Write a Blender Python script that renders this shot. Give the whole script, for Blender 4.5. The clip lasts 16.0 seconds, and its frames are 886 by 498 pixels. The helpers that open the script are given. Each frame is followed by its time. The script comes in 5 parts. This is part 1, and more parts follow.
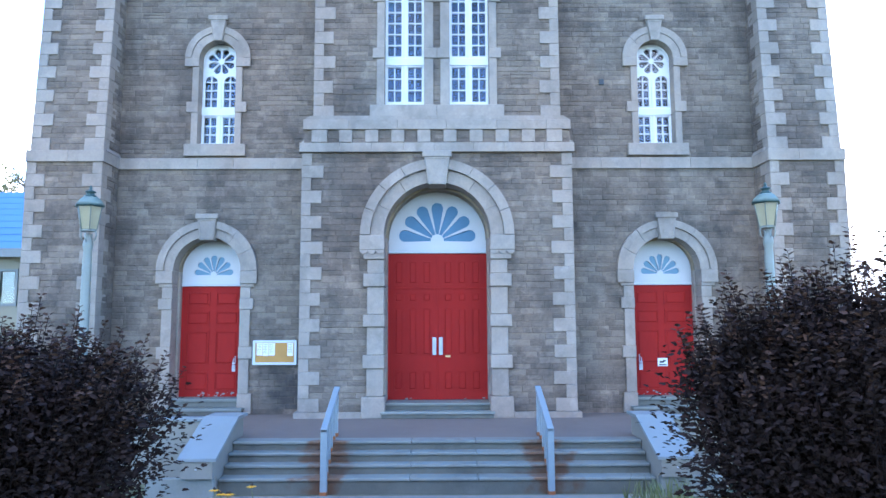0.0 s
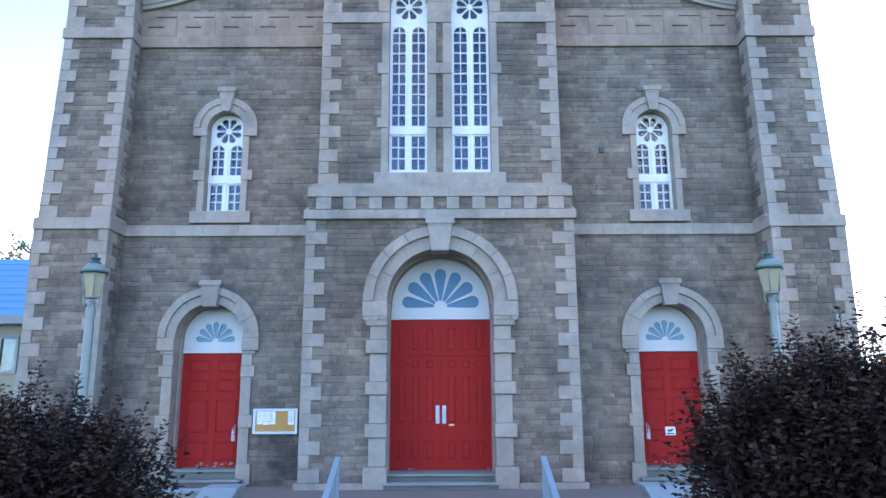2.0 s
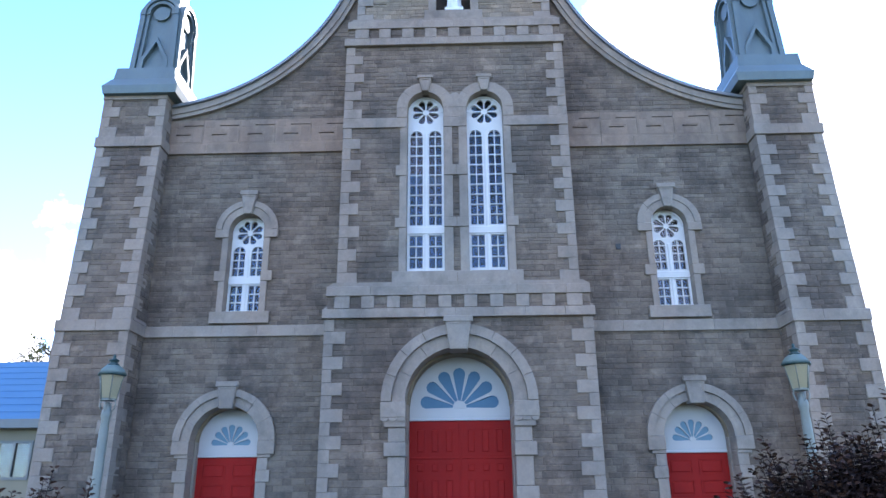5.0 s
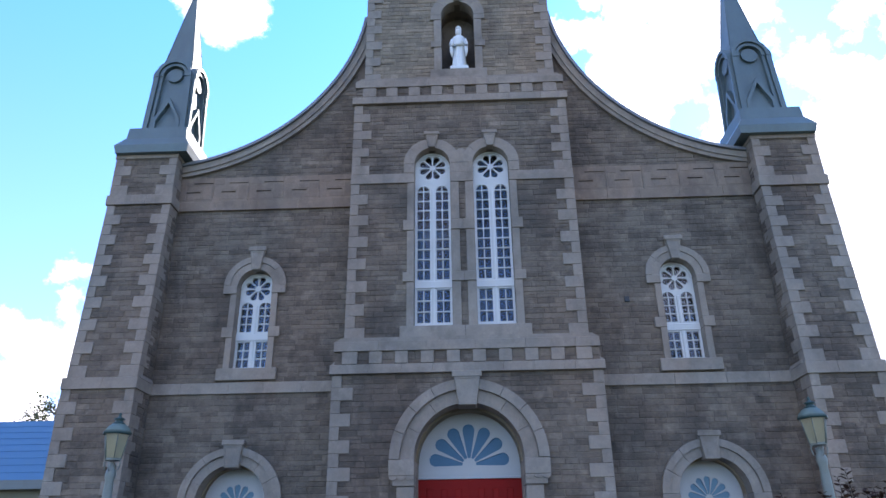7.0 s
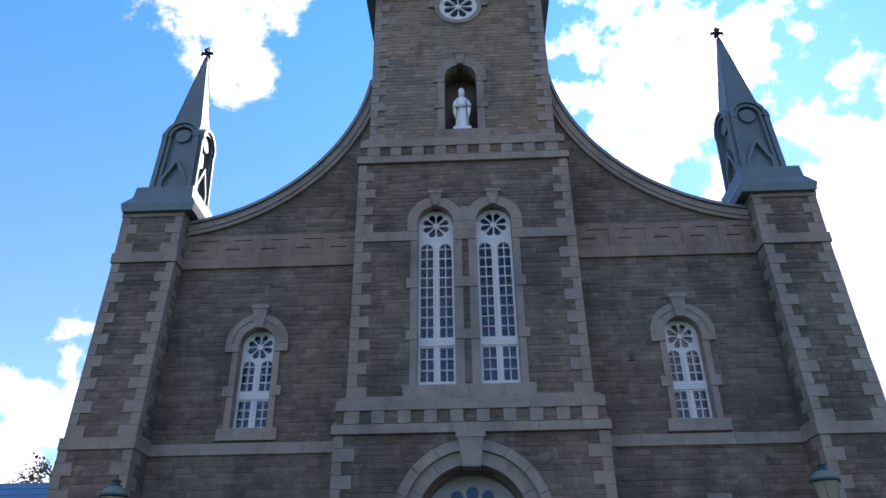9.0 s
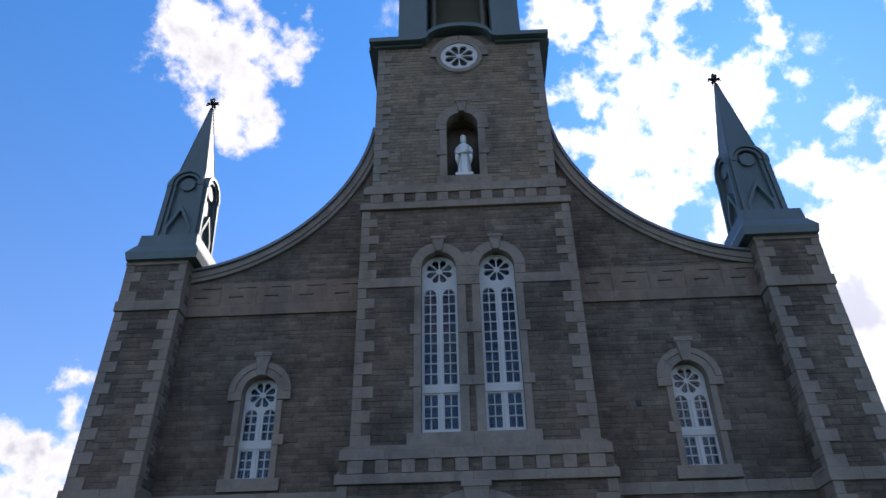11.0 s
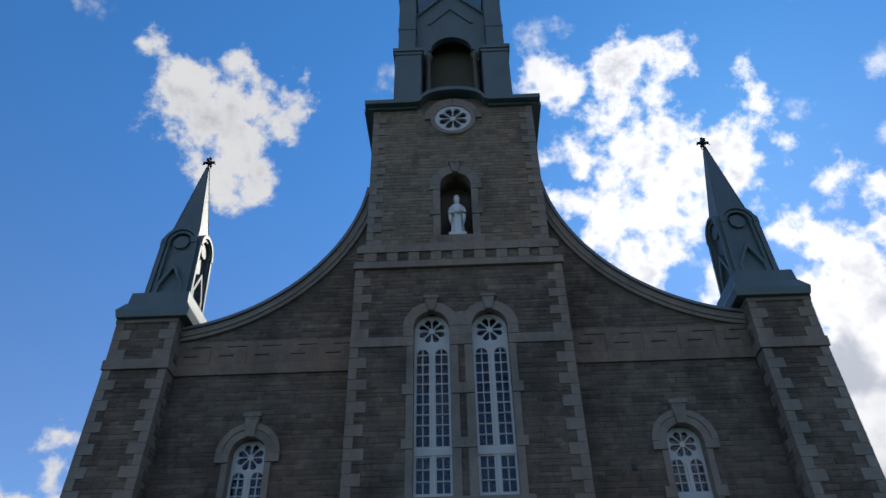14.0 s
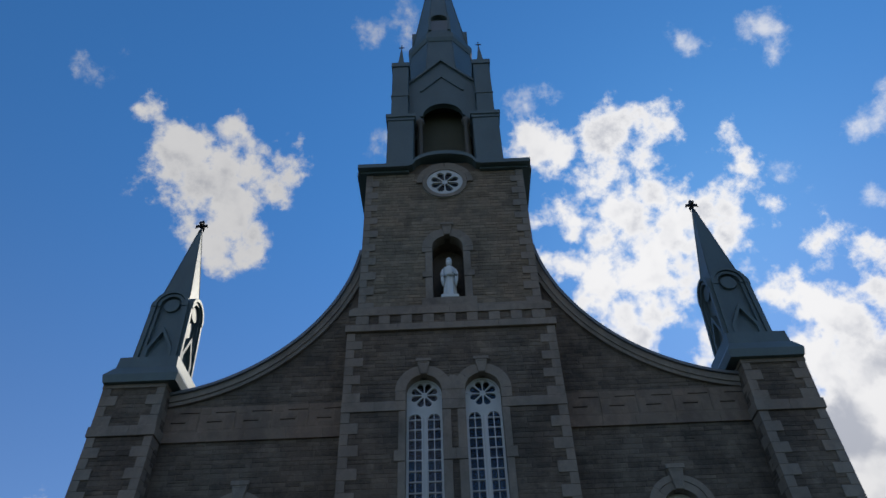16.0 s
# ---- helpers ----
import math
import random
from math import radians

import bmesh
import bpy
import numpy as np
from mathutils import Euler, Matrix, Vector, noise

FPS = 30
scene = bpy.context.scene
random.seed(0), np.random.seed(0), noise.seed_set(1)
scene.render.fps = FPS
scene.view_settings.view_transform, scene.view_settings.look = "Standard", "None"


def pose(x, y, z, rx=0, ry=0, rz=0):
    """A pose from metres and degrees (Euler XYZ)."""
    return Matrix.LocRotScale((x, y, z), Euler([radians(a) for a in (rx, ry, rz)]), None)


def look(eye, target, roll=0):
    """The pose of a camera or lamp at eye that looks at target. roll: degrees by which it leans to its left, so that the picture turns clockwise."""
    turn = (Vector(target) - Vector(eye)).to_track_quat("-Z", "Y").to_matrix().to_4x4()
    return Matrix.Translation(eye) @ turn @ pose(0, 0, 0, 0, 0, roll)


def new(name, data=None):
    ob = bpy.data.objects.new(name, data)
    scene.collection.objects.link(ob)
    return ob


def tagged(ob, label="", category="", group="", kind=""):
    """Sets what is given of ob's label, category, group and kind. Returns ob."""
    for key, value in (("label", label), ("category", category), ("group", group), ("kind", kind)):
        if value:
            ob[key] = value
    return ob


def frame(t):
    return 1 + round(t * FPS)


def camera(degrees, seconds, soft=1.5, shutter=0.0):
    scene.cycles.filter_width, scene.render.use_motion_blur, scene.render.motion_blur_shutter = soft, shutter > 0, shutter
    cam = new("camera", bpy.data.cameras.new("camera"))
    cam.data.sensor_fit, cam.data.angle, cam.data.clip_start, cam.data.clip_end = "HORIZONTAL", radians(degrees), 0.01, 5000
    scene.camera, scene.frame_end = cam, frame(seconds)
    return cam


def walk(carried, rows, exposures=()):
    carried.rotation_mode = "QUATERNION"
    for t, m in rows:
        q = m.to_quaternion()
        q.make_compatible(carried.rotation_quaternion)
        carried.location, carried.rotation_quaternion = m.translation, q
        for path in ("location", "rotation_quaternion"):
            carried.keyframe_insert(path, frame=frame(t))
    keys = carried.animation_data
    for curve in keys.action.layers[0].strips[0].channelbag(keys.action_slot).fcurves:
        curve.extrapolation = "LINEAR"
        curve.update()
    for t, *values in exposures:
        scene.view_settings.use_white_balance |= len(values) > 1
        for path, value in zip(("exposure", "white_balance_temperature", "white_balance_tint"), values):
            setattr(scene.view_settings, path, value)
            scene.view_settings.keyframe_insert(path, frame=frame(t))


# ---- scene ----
cam = camera(63.69, 16.0)
EYE = (0.023, -15.6, 2.4)
walk(cam, [
    (0.0, pose(*EYE, 96.40, 0.21, -0.35)),
    (0.5, pose(*EYE, 97.73, 0.16, -0.36)),
    (1.0, pose(*EYE, 99.18, 0.25, -0.25)),
    (1.5, pose(*EYE, 100.28, 0.25, -0.21)),
    (2.0, pose(*EYE, 101.71, 0.26, -0.09)),
    (2.5, pose(*EYE, 103.04, 0.23, 0.09)),
    (3.0, pose(*EYE, 104.34, 0.29, 0.25)),
    (3.5, pose(*EYE, 105.83, 0.24, 0.42)),
    (4.0, pose(*EYE, 107.19, 0.28, 0.82)),
    (6.5, pose(*EYE, 112.83, 0.75, 2.06)),
    (7.0, pose(*EYE, 113.94, 0.75, 2.22)),
    (7.5, pose(*EYE, 115.15, 0.56, 2.29)),
    (8.0, pose(*EYE, 116.24, 0.47, 2.32)),
    (8.5, pose(*EYE, 117.38, 0.49, 2.37)),
    (9.0, pose(*EYE, 118.58, 0.63, 2.46)),
    (9.5, pose(*EYE, 119.71, 0.69, 2.55)),
    (12.0, pose(*EYE, 123.47, 1.06, 3.06)),
    (12.5, pose(*EYE, 124.07, 0.95, 2.77)),
    (13.0, pose(*EYE, 124.81, 0.97, 2.60)),
    (13.5, pose(*EYE, 125.77, 0.95, 2.42)),
    (14.0, pose(*EYE, 126.98, 0.96, 2.28)),
    (14.5, pose(*EYE, 128.34, 1.14, 2.10)),
    (15.0, pose(*EYE, 129.74, 1.28, 2.06)),
    (15.5, pose(*EYE, 130.88, 1.37, 1.96)),
    (16.0, pose(*EYE, 131.98, 1.51, 1.93)),
], exposures=[
    (0.0, 2.00, 6400, 10), (1.0, 1.90, 6420, 10), (2.0, 1.66, 6500, 11), (3.0, 1.35, 6570, 13), (4.0, 1.41, 6570, 13),
    (6.5, 0.63, 6850, 18), (7.5, 0.42, 6880, 18), (8.0, 0.21, 6880, 18), (9.0, -0.19, 6870, 17), (9.5, -0.39, 6870, 17),
    (12.0, -0.88, 6850, 11), (13.0, -1.03, 6800, 9), (14.0, -1.29, 6800, 8), (15.0, -1.50, 6850, 8), (16.0, -1.56, 6880, 8)])

# ---------------------------------------------------------------- world and sun
SUN_EL, SUN_AZ = 38.0, 27.0  # degrees above the horizon; degrees to the right of +y
world = bpy.data.worlds.new("world")
scene.world = world
world.use_nodes = True
wn, wl = world.node_tree.nodes, world.node_tree.links
wn.clear()


def wmath(op, a, b=None, c=None):
    n = wn.new("ShaderNodeMath")
    n.operation = op
    for i, v in enumerate((a, b, c)):
        if v is None:
            continue
        if isinstance(v, (int, float)):
            n.inputs[i].default_value = v
        else:
            wl.new(v, n.inputs[i])
    return n.outputs[0]


def wsmooth(v, lo, hi):
    n = wn.new("ShaderNodeMapRange")
    n.interpolation_type = "SMOOTHSTEP"
    wl.new(v, n.inputs[0])
    n.inputs[1].default_value, n.inputs[2].default_value = lo, hi
    return n.outputs[0]


w_out = wn.new("ShaderNodeOutputWorld")
w_bg = wn.new("ShaderNodeBackground")
sky = wn.new("ShaderNodeTexSky")
sky.sky_type = "NISHITA"
sky.sun_disc = False
sky.sun_elevation, sky.sun_rotation = radians(SUN_EL), radians(SUN_AZ)
sky.air_density, sky.dust_density, sky.ozone_density = 1.0, 0.1, 2.0
w_co = wn.new("ShaderNodeTexCoord")
w_dir = w_co.outputs["Generated"]


def wnoise(scale, detail, rough, vec):
    n = wn.new("ShaderNodeTexNoise")
    n.inputs["Scale"].default_value, n.inputs["Detail"].default_value, n.inputs["Roughness"].default_value = scale, detail, rough
    wl.new(vec, n.inputs["Vector"])
    return n


# fair-weather clouds ahead, each a cluster of puffs: x and z of the direction, radius
CLOUD_LEFT = [
    (-0.378, 0.747, 0.009), (-0.366, 0.741, 0.011), (-0.348, 0.736, 0.020), (-0.366, 0.719, 0.020), (-0.337, 0.727, 0.029), (-0.359, 0.702, 0.020),
    (-0.331, 0.700, 0.038), (-0.295, 0.727, 0.035), (-0.289, 0.754, 0.013), (-0.264, 0.725, 0.027), (-0.237, 0.715, 0.017), (-0.213, 0.742, 0.018),
    (-0.235, 0.743, 0.011), (-0.342, 0.676, 0.023), (-0.296, 0.681, 0.039), (-0.311, 0.657, 0.027), (-0.288, 0.647, 0.015), (-0.263, 0.655, 0.008),
    (-0.371, 0.676, 0.007),
]
CLOUD_HIGH = [
    (0.109, 0.770, 0.017), (0.135, 0.761, 0.023), (0.165, 0.747, 0.028), (0.203, 0.743, 0.032), (0.239, 0.748, 0.031), (0.267, 0.749, 0.026),
    (0.285, 0.740, 0.016), (0.225, 0.773, 0.013), (0.220, 0.720, 0.020), (0.195, 0.727, 0.017), (0.257, 0.725, 0.022),
]
CLOUD_MIDDLE = [
    (0.136, 0.696, 0.016), (0.163, 0.695, 0.022), (0.187, 0.707, 0.009), (0.181, 0.675, 0.022), (0.241, 0.678, 0.029), (0.273, 0.685, 0.028),
    (0.258, 0.658, 0.039), (0.210, 0.653, 0.027), (0.308, 0.679, 0.017), (0.297, 0.652, 0.035), (0.334, 0.656, 0.027), (0.367, 0.649, 0.021),
    (0.380, 0.665, 0.014), (0.375, 0.686, 0.014), (0.362, 0.701, 0.008), (0.391, 0.630, 0.011), (0.404, 0.642, 0.007), (0.353, 0.626, 0.023),
    (0.316, 0.630, 0.029),
]
CLOUD_LOW = [
    (0.132, 0.647, 0.014), (0.175, 0.630, 0.025), (0.219, 0.616, 0.036), (0.270, 0.613, 0.043), (0.308, 0.610, 0.026), (0.231, 0.578, 0.034),
    (0.271, 0.580, 0.031), (0.192, 0.600, 0.027), (0.251, 0.550, 0.012), (0.306, 0.575, 0.012), (0.327, 0.508, 0.014), (0.347, 0.516, 0.007),
]
CLOUD_RIGHT = [
    (0.389, 0.587, 0.011), (0.419, 0.582, 0.012), (0.442, 0.575, 0.013), (0.460, 0.585, 0.012), (0.465, 0.568, 0.010), (0.427, 0.565, 0.009),
    (0.510, 0.560, 0.013), (0.501, 0.547, 0.011), (0.484, 0.533, 0.014), (0.450, 0.528, 0.024), (0.419, 0.538, 0.014), (0.481, 0.506, 0.037),
    (0.514, 0.515, 0.030), (0.451, 0.482, 0.032), (0.496, 0.450, 0.055), (0.461, 0.432, 0.038), (0.492, 0.365, 0.053), (0.468, 0.407, 0.025),
]
WISPS = [
    (-0.092, 0.764, 0.012), (-0.038, 0.866, 0.010), (-0.049, 0.856, 0.010), (-0.053, 0.847, 0.007), (0.407, 0.774, 0.008), (0.413, 0.758, 0.007),
    (0.510, 0.667, 0.012), (0.518, 0.673, 0.009), (0.499, 0.664, 0.006), (0.143, 0.802, 0.004), (0.431, 0.655, 0.003), (0.519, 0.600, 0.003),
    (0.316, 0.538, 0.004), (-0.424, 0.765, 0.007), (-0.100, 0.848, 0.007), (0.110, 0.795, 0.008), (0.315, 0.804, 0.006), (0.392, 0.781, 0.005),
]
CLOUD_HORIZON = [
    (-0.489, 0.341, 0.011), (-0.475, 0.339, 0.009), (-0.521, 0.254, 0.028), (-0.544, 0.262, 0.021), (-0.497, 0.241, 0.027), (-0.482, 0.301, 0.009),
    (-0.492, 0.283, 0.012), (-0.528, 0.218, 0.031), (-0.498, 0.222, 0.022), (-0.485, 0.369, 0.003),
]
CLOUD_HORIZON += [(0.487, 0.308, 0.150), (0.58, 0.12, 0.20), (-0.56, 0.11, 0.10)]


def puffs(clusters, vec):
    """Depth below the surface of the nearest puff, along the directions of vec."""
    depth = None
    for x, z, radius in clusters:
        d = wn.new("ShaderNodeVectorMath")
        d.operation = "DISTANCE"
        wl.new(vec, d.inputs[0])
        d.inputs[1].default_value = (x, math.sqrt(1 - x * x - z * z), z)
        inside = wmath("SUBTRACT", radius * 1.12 + 0.004, d.outputs["Value"])
        depth = inside if depth is None else wmath("SMOOTH_MAX", depth, inside, 0.008)
    return depth


warp = wnoise(11.0, 6.0, 0.6, w_dir)
off = wn.new("ShaderNodeVectorMath")
off.operation = "MULTIPLY_ADD"
wl.new(warp.outputs["Color"], off.inputs[0])
off.inputs[1].default_value, off.inputs[2].default_value = (0.07, 0.07, 0.07), (-0.035, -0.035, -0.035)
bent = wn.new("ShaderNodeVectorMath")
bent.operation = "ADD"
wl.new(w_dir, bent.inputs[0])
wl.new(off.outputs[0], bent.inputs[1])
w_sep = wn.new("ShaderNodeSeparateXYZ")
wl.new(w_dir, w_sep.inputs[0])
fine = wnoise(21.0, 10.0, 0.62, w_dir)
rag = wmath("MULTIPLY", wmath("SUBTRACT", fine.outputs["Fac"], 0.5), 0.14)
dens = wmath("ADD", puffs(CLOUD_LEFT + CLOUD_HIGH + CLOUD_MIDDLE + CLOUD_LOW + CLOUD_RIGHT + CLOUD_HORIZON, bent.outputs[0]), rag)
thin = wmath("ADD", puffs(WISPS, bent.outputs[0]), rag)
fill_cloud = wnoise(2.3, 3.0, 0.5, w_dir)  # patchy cloud behind the camera, unseen, added to whiten the light on the church front
behind = wmath("MULTIPLY", wsmooth(w_sep.outputs["Y"], 0.25, -0.1), wsmooth(fill_cloud.outputs["Fac"], 0.53, 0.66))
mask = wmath("MAXIMUM", wsmooth(dens, -0.010, 0.022), wmath("MAXIMUM", behind, wmath("MULTIPLY", wsmooth(thin, -0.012, 0.034), 0.75)))
core = wsmooth(dens, 0.010, 0.055)
shade = wnoise(9.0, 4.0, 0.5, bent.outputs[0])
cloud_col = wn.new("ShaderNodeMix")
cloud_col.data_type = "RGBA"
wl.new(wmath("MULTIPLY", core, wsmooth(shade.outputs["Fac"], 0.42, 0.62)), cloud_col.inputs["Factor"])
CLOUD = 14.8
cloud_col.inputs["A"].default_value = (CLOUD * 0.98, CLOUD, CLOUD * 1.08, 1)
cloud_col.inputs["B"].default_value = (CLOUD * 0.52, CLOUD * 0.56, CLOUD * 0.68, 1)
# cloud scatters sunlight forward: brighter towards the sun
sunward = wn.new("ShaderNodeVectorMath")
sunward.operation = "DOT_PRODUCT"
wl.new(w_dir, sunward.inputs[0])
sunward.inputs[1].default_value = (math.sin(radians(SUN_AZ)) * math.cos(radians(SUN_EL)), math.cos(radians(SUN_AZ)) * math.cos(radians(SUN_EL)), math.sin(radians(SUN_EL)))
glare = wn.new("ShaderNodeVectorMath")
glare.operation = "SCALE"
wl.new(cloud_col.outputs["Result"], glare.inputs[0])
wl.new(wmath("MULTIPLY_ADD", wsmooth(sunward.outputs["Value"], 0.88, 1.0), 0.5, 1.0), glare.inputs["Scale"])
w_mix = wn.new("ShaderNodeMix")
w_mix.data_type = "RGBA"
wl.new(mask, w_mix.inputs["Factor"])
deep = wn.new("ShaderNodeVectorMath")  # the deep blue of clear, dry air
deep.operation = "MULTIPLY"
wl.new(sky.outputs[0], deep.inputs[0])
air = wn.new("ShaderNodeMix")  # paler and brighter towards the horizon
air.data_type = "RGBA"
wl.new(wsmooth(w_sep.outputs["Z"], 0.30, 0.82), air.inputs["Factor"])
air.inputs["A"].default_value = (1.52, 2.06, 2.90, 1)
air.inputs["B"].default_value = (0.90, 2.32, 3.60, 1)
wl.new(air.outputs["Result"], deep.inputs[1])
wl.new(deep.outputs[0], w_mix.inputs["A"])
wl.new(glare.outputs[0], w_mix.inputs["B"])
wl.new(w_mix.outputs["Result"], w_bg.inputs["Color"])
w_bg.inputs["Strength"].default_value = 0.12
wl.new(w_bg.outputs[0], w_out.inputs[0])

sun = new("sun", bpy.data.lights.new("sun", "SUN"))
sun.data.energy, sun.data.angle, sun.data.color = 4.0, radians(0.53), (1.0, 0.95, 0.87)
az, el = radians(SUN_AZ), radians(SUN_EL)
sun.matrix_world = look((math.sin(az) * math.cos(el) * 80, math.cos(az) * math.cos(el) * 80, math.sin(el) * 80), (0, 0, 0))


# ---------------------------------------------------------------- materials
def material(name, base, rough=0.7, spread=0.25, big=1.5, fine_scale=30.0, bump=0.3, metal=0.0, tint=None, stain=0.0, vary=0.0, streak=1.0, bump_dist=0.01, trans=0.0, spec=0.5, grain=1.0, smear=0.0, soot=None, weather=0.0, ior=0.0):
    """A surface with two scales of colour change, fine relief, and, if wanted, a change from piece to piece."""
    m = bpy.data.materials.new(name)
    m.use_nodes = True
    nt = m.node_tree
    n, l = nt.nodes, nt.links
    bsdf = n["Principled BSDF"]
    bsdf.inputs["Metallic"].default_value = metal
    bsdf.inputs["Specular IOR Level"].default_value = spec
    geo = n.new("ShaderNodeNewGeometry")
    mp = n.new("ShaderNodeMapping")
    mp.inputs["Scale"].default_value = (1, 1, streak)
    l.new(geo.outputs["Position"], mp.inputs["Vector"])

    def noise_tex(scale, detail, rgh=0.6):
        t = n.new("ShaderNodeTexNoise")
        t.inputs["Scale"].default_value, t.inputs["Detail"].default_value, t.inputs["Roughness"].default_value = scale, detail, rgh
        l.new(mp.outputs[0], t.inputs["Vector"])
        return t.outputs["Fac"]

    def mth(op, a, b):
        q = n.new("ShaderNodeMath")
        q.operation = op
        for i, v in enumerate((a, b)):
            if isinstance(v, (int, float)):
                q.inputs[i].default_value = v
            else:
                l.new(v, q.inputs[i])
        return q.outputs[0]

    a, b = noise_tex(big, 4), noise_tex(fine_scale, 6, 0.65)
    f = mth("ADD", mth("MULTIPLY", mth("SUBTRACT", a, 0.5), 1.5), mth("MULTIPLY", mth("SUBTRACT", b, 0.5), grain))
    if vary:
        info = n.new("ShaderNodeObjectInfo")
        r = mth("FRACT", mth("ADD", info.outputs["Random"], geo.outputs["Random Per Island"]), 0.0)
        f = mth("ADD", f, mth("MULTIPLY", mth("SUBTRACT", r, 0.5), vary))
    fac = mth("ADD", mth("MULTIPLY", f, spread), 1.0)
    col = n.new("ShaderNodeMix")
    col.data_type = "RGBA"
    col.inputs["A"].default_value = (*base, 1)
    col.inputs["B"].default_value = (*(tint or base), 1)
    l.new(noise_tex(big * 2.3, 3), col.inputs["Factor"])
    mul = n.new("ShaderNodeVectorMath")
    mul.operation = "SCALE"
    l.new(col.outputs["Result"], mul.inputs[0])
    l.new(fac, mul.inputs["Scale"])
    out = mul.outputs[0]
    if stain:
        st = n.new("ShaderNodeMapRange")
        st.inputs[1].default_value, st.inputs[2].default_value = 0.56, 0.74
        l.new(noise_tex(big * 0.7, 7, 0.68), st.inputs[0])
        dk = n.new("ShaderNodeMix")
        dk.data_type = "RGBA"
        l.new(mth("MULTIPLY", st.outputs[0], stain), dk.inputs["Factor"])
        l.new(out, dk.inputs["A"])
        dk.inputs["B"].default_value = (base[0] * 0.35, base[1] * 0.34, base[2] * 0.32, 1)
        out = dk.outputs["Result"]
    if smear:
        sm = n.new("ShaderNodeMapRange")
        sm.inputs[1].default_value, sm.inputs[2].default_value = 0.55, 0.72
        l.new(noise_tex(big * 3.4, 6, 0.7), sm.inputs[0])
        lt = n.new("ShaderNodeMix")
        lt.data_type = "RGBA"
        l.new(mth("MULTIPLY", sm.outputs[0], smear), lt.inputs["Factor"])
        l.new(out, lt.inputs["A"])
        lt.inputs["B"].default_value = (base[0] * 1.75, base[1] * 1.75, base[2] * 1.75, 1)
        out = lt.outputs["Result"]
    if soot:
        away = n.new("ShaderNodeVectorMath")
        away.operation = "DISTANCE"
        l.new(geo.outputs["Position"], away.inputs[0])
        away.inputs[1].default_value = soot[0]
        sm = n.new("ShaderNodeMapRange")
        sm.interpolation_type = "SMOOTHSTEP"
        sm.inputs[1].default_value, sm.inputs[2].default_value, sm.inputs[4].default_value = soot[1], soot[1] * 0.2, 0.75
        l.new(mth("ADD", away.outputs["Value"], mth("MULTIPLY", mth("SUBTRACT", noise_tex(3.0, 5), 0.5), soot[1] * 1.6)), sm.inputs[0])
        dk = n.new("ShaderNodeMix")
        dk.data_type = "RGBA"
        l.new(sm.outputs[0], dk.inputs["Factor"])
        l.new(out, dk.inputs["A"])
        dk.inputs["B"].default_value = (0.03, 0.03, 0.032, 1)
        out = dk.outputs["Result"]
    if weather:
        # broad damp and sooty patches, and a drift between a greyer and a browner quarry bed
        iso = n.new("ShaderNodeMapping")
        iso.inputs["Scale"].default_value = (1.0, 1.0, 0.75)
        l.new(geo.outputs["Position"], iso.inputs["Vector"])

        def broad(scale, detail, lo, hi):
            t = n.new("ShaderNodeTexNoise")
            t.inputs["Scale"].default_value, t.inputs["Detail"].default_value, t.inputs["Roughness"].default_value = scale, detail, 0.62
            l.new(iso.outputs[0], t.inputs["Vector"])
            q = n.new("ShaderNodeMapRange")
            q.interpolation_type = "SMOOTHSTEP"
            q.inputs[1].default_value, q.inputs[2].default_value = lo, hi
            l.new(t.outputs["Fac"], q.inputs[0])
            return q.outputs[0]

        for fac_, tone in ((mth("MULTIPLY", broad(3.6, 5, 0.50, 0.66), weather * 0.8), (0.55, 0.56, 0.58)), (mth("MULTIPLY", broad(0.75, 8, 0.47, 0.62), weather), (0.46, 0.46, 0.48)), (broad(0.23, 3, 0.38, 0.62), (1.12, 0.97, 0.90)), (mth("MULTIPLY", broad(2.3, 7, 0.54, 0.68), weather * 0.8), (1.6, 1.62, 1.66))):
            dk = n.new("ShaderNodeMix")
            dk.data_type = "RGBA"
            dk.blend_type = "MULTIPLY"
            l.new(fac_, dk.inputs["Factor"])
            l.new(out, dk.inputs["A"])
            dk.inputs["B"].default_value = (*tone, 1)
            out = dk.outputs["Result"]
    l.new(out, bsdf.inputs["Base Color"])
    l.new(mth("ADD", mth("MULTIPLY", mth("SUBTRACT", b, 0.5), 0.25), rough), bsdf.inputs["Roughness"])
    if ior:
        bsdf.inputs["IOR"].default_value = ior
    if trans:
        bsdf.inputs["Transmission Weight"].default_value = trans
    if bump:
        bp = n.new("ShaderNodeBump")
        bp.inputs["Strength"].default_value, bp.inputs["Distance"].default_value = bump, bump_dist
        l.new(b, bp.inputs["Height"])
        l.new(bp.outputs[0], bsdf.inputs["Normal"])
    return m


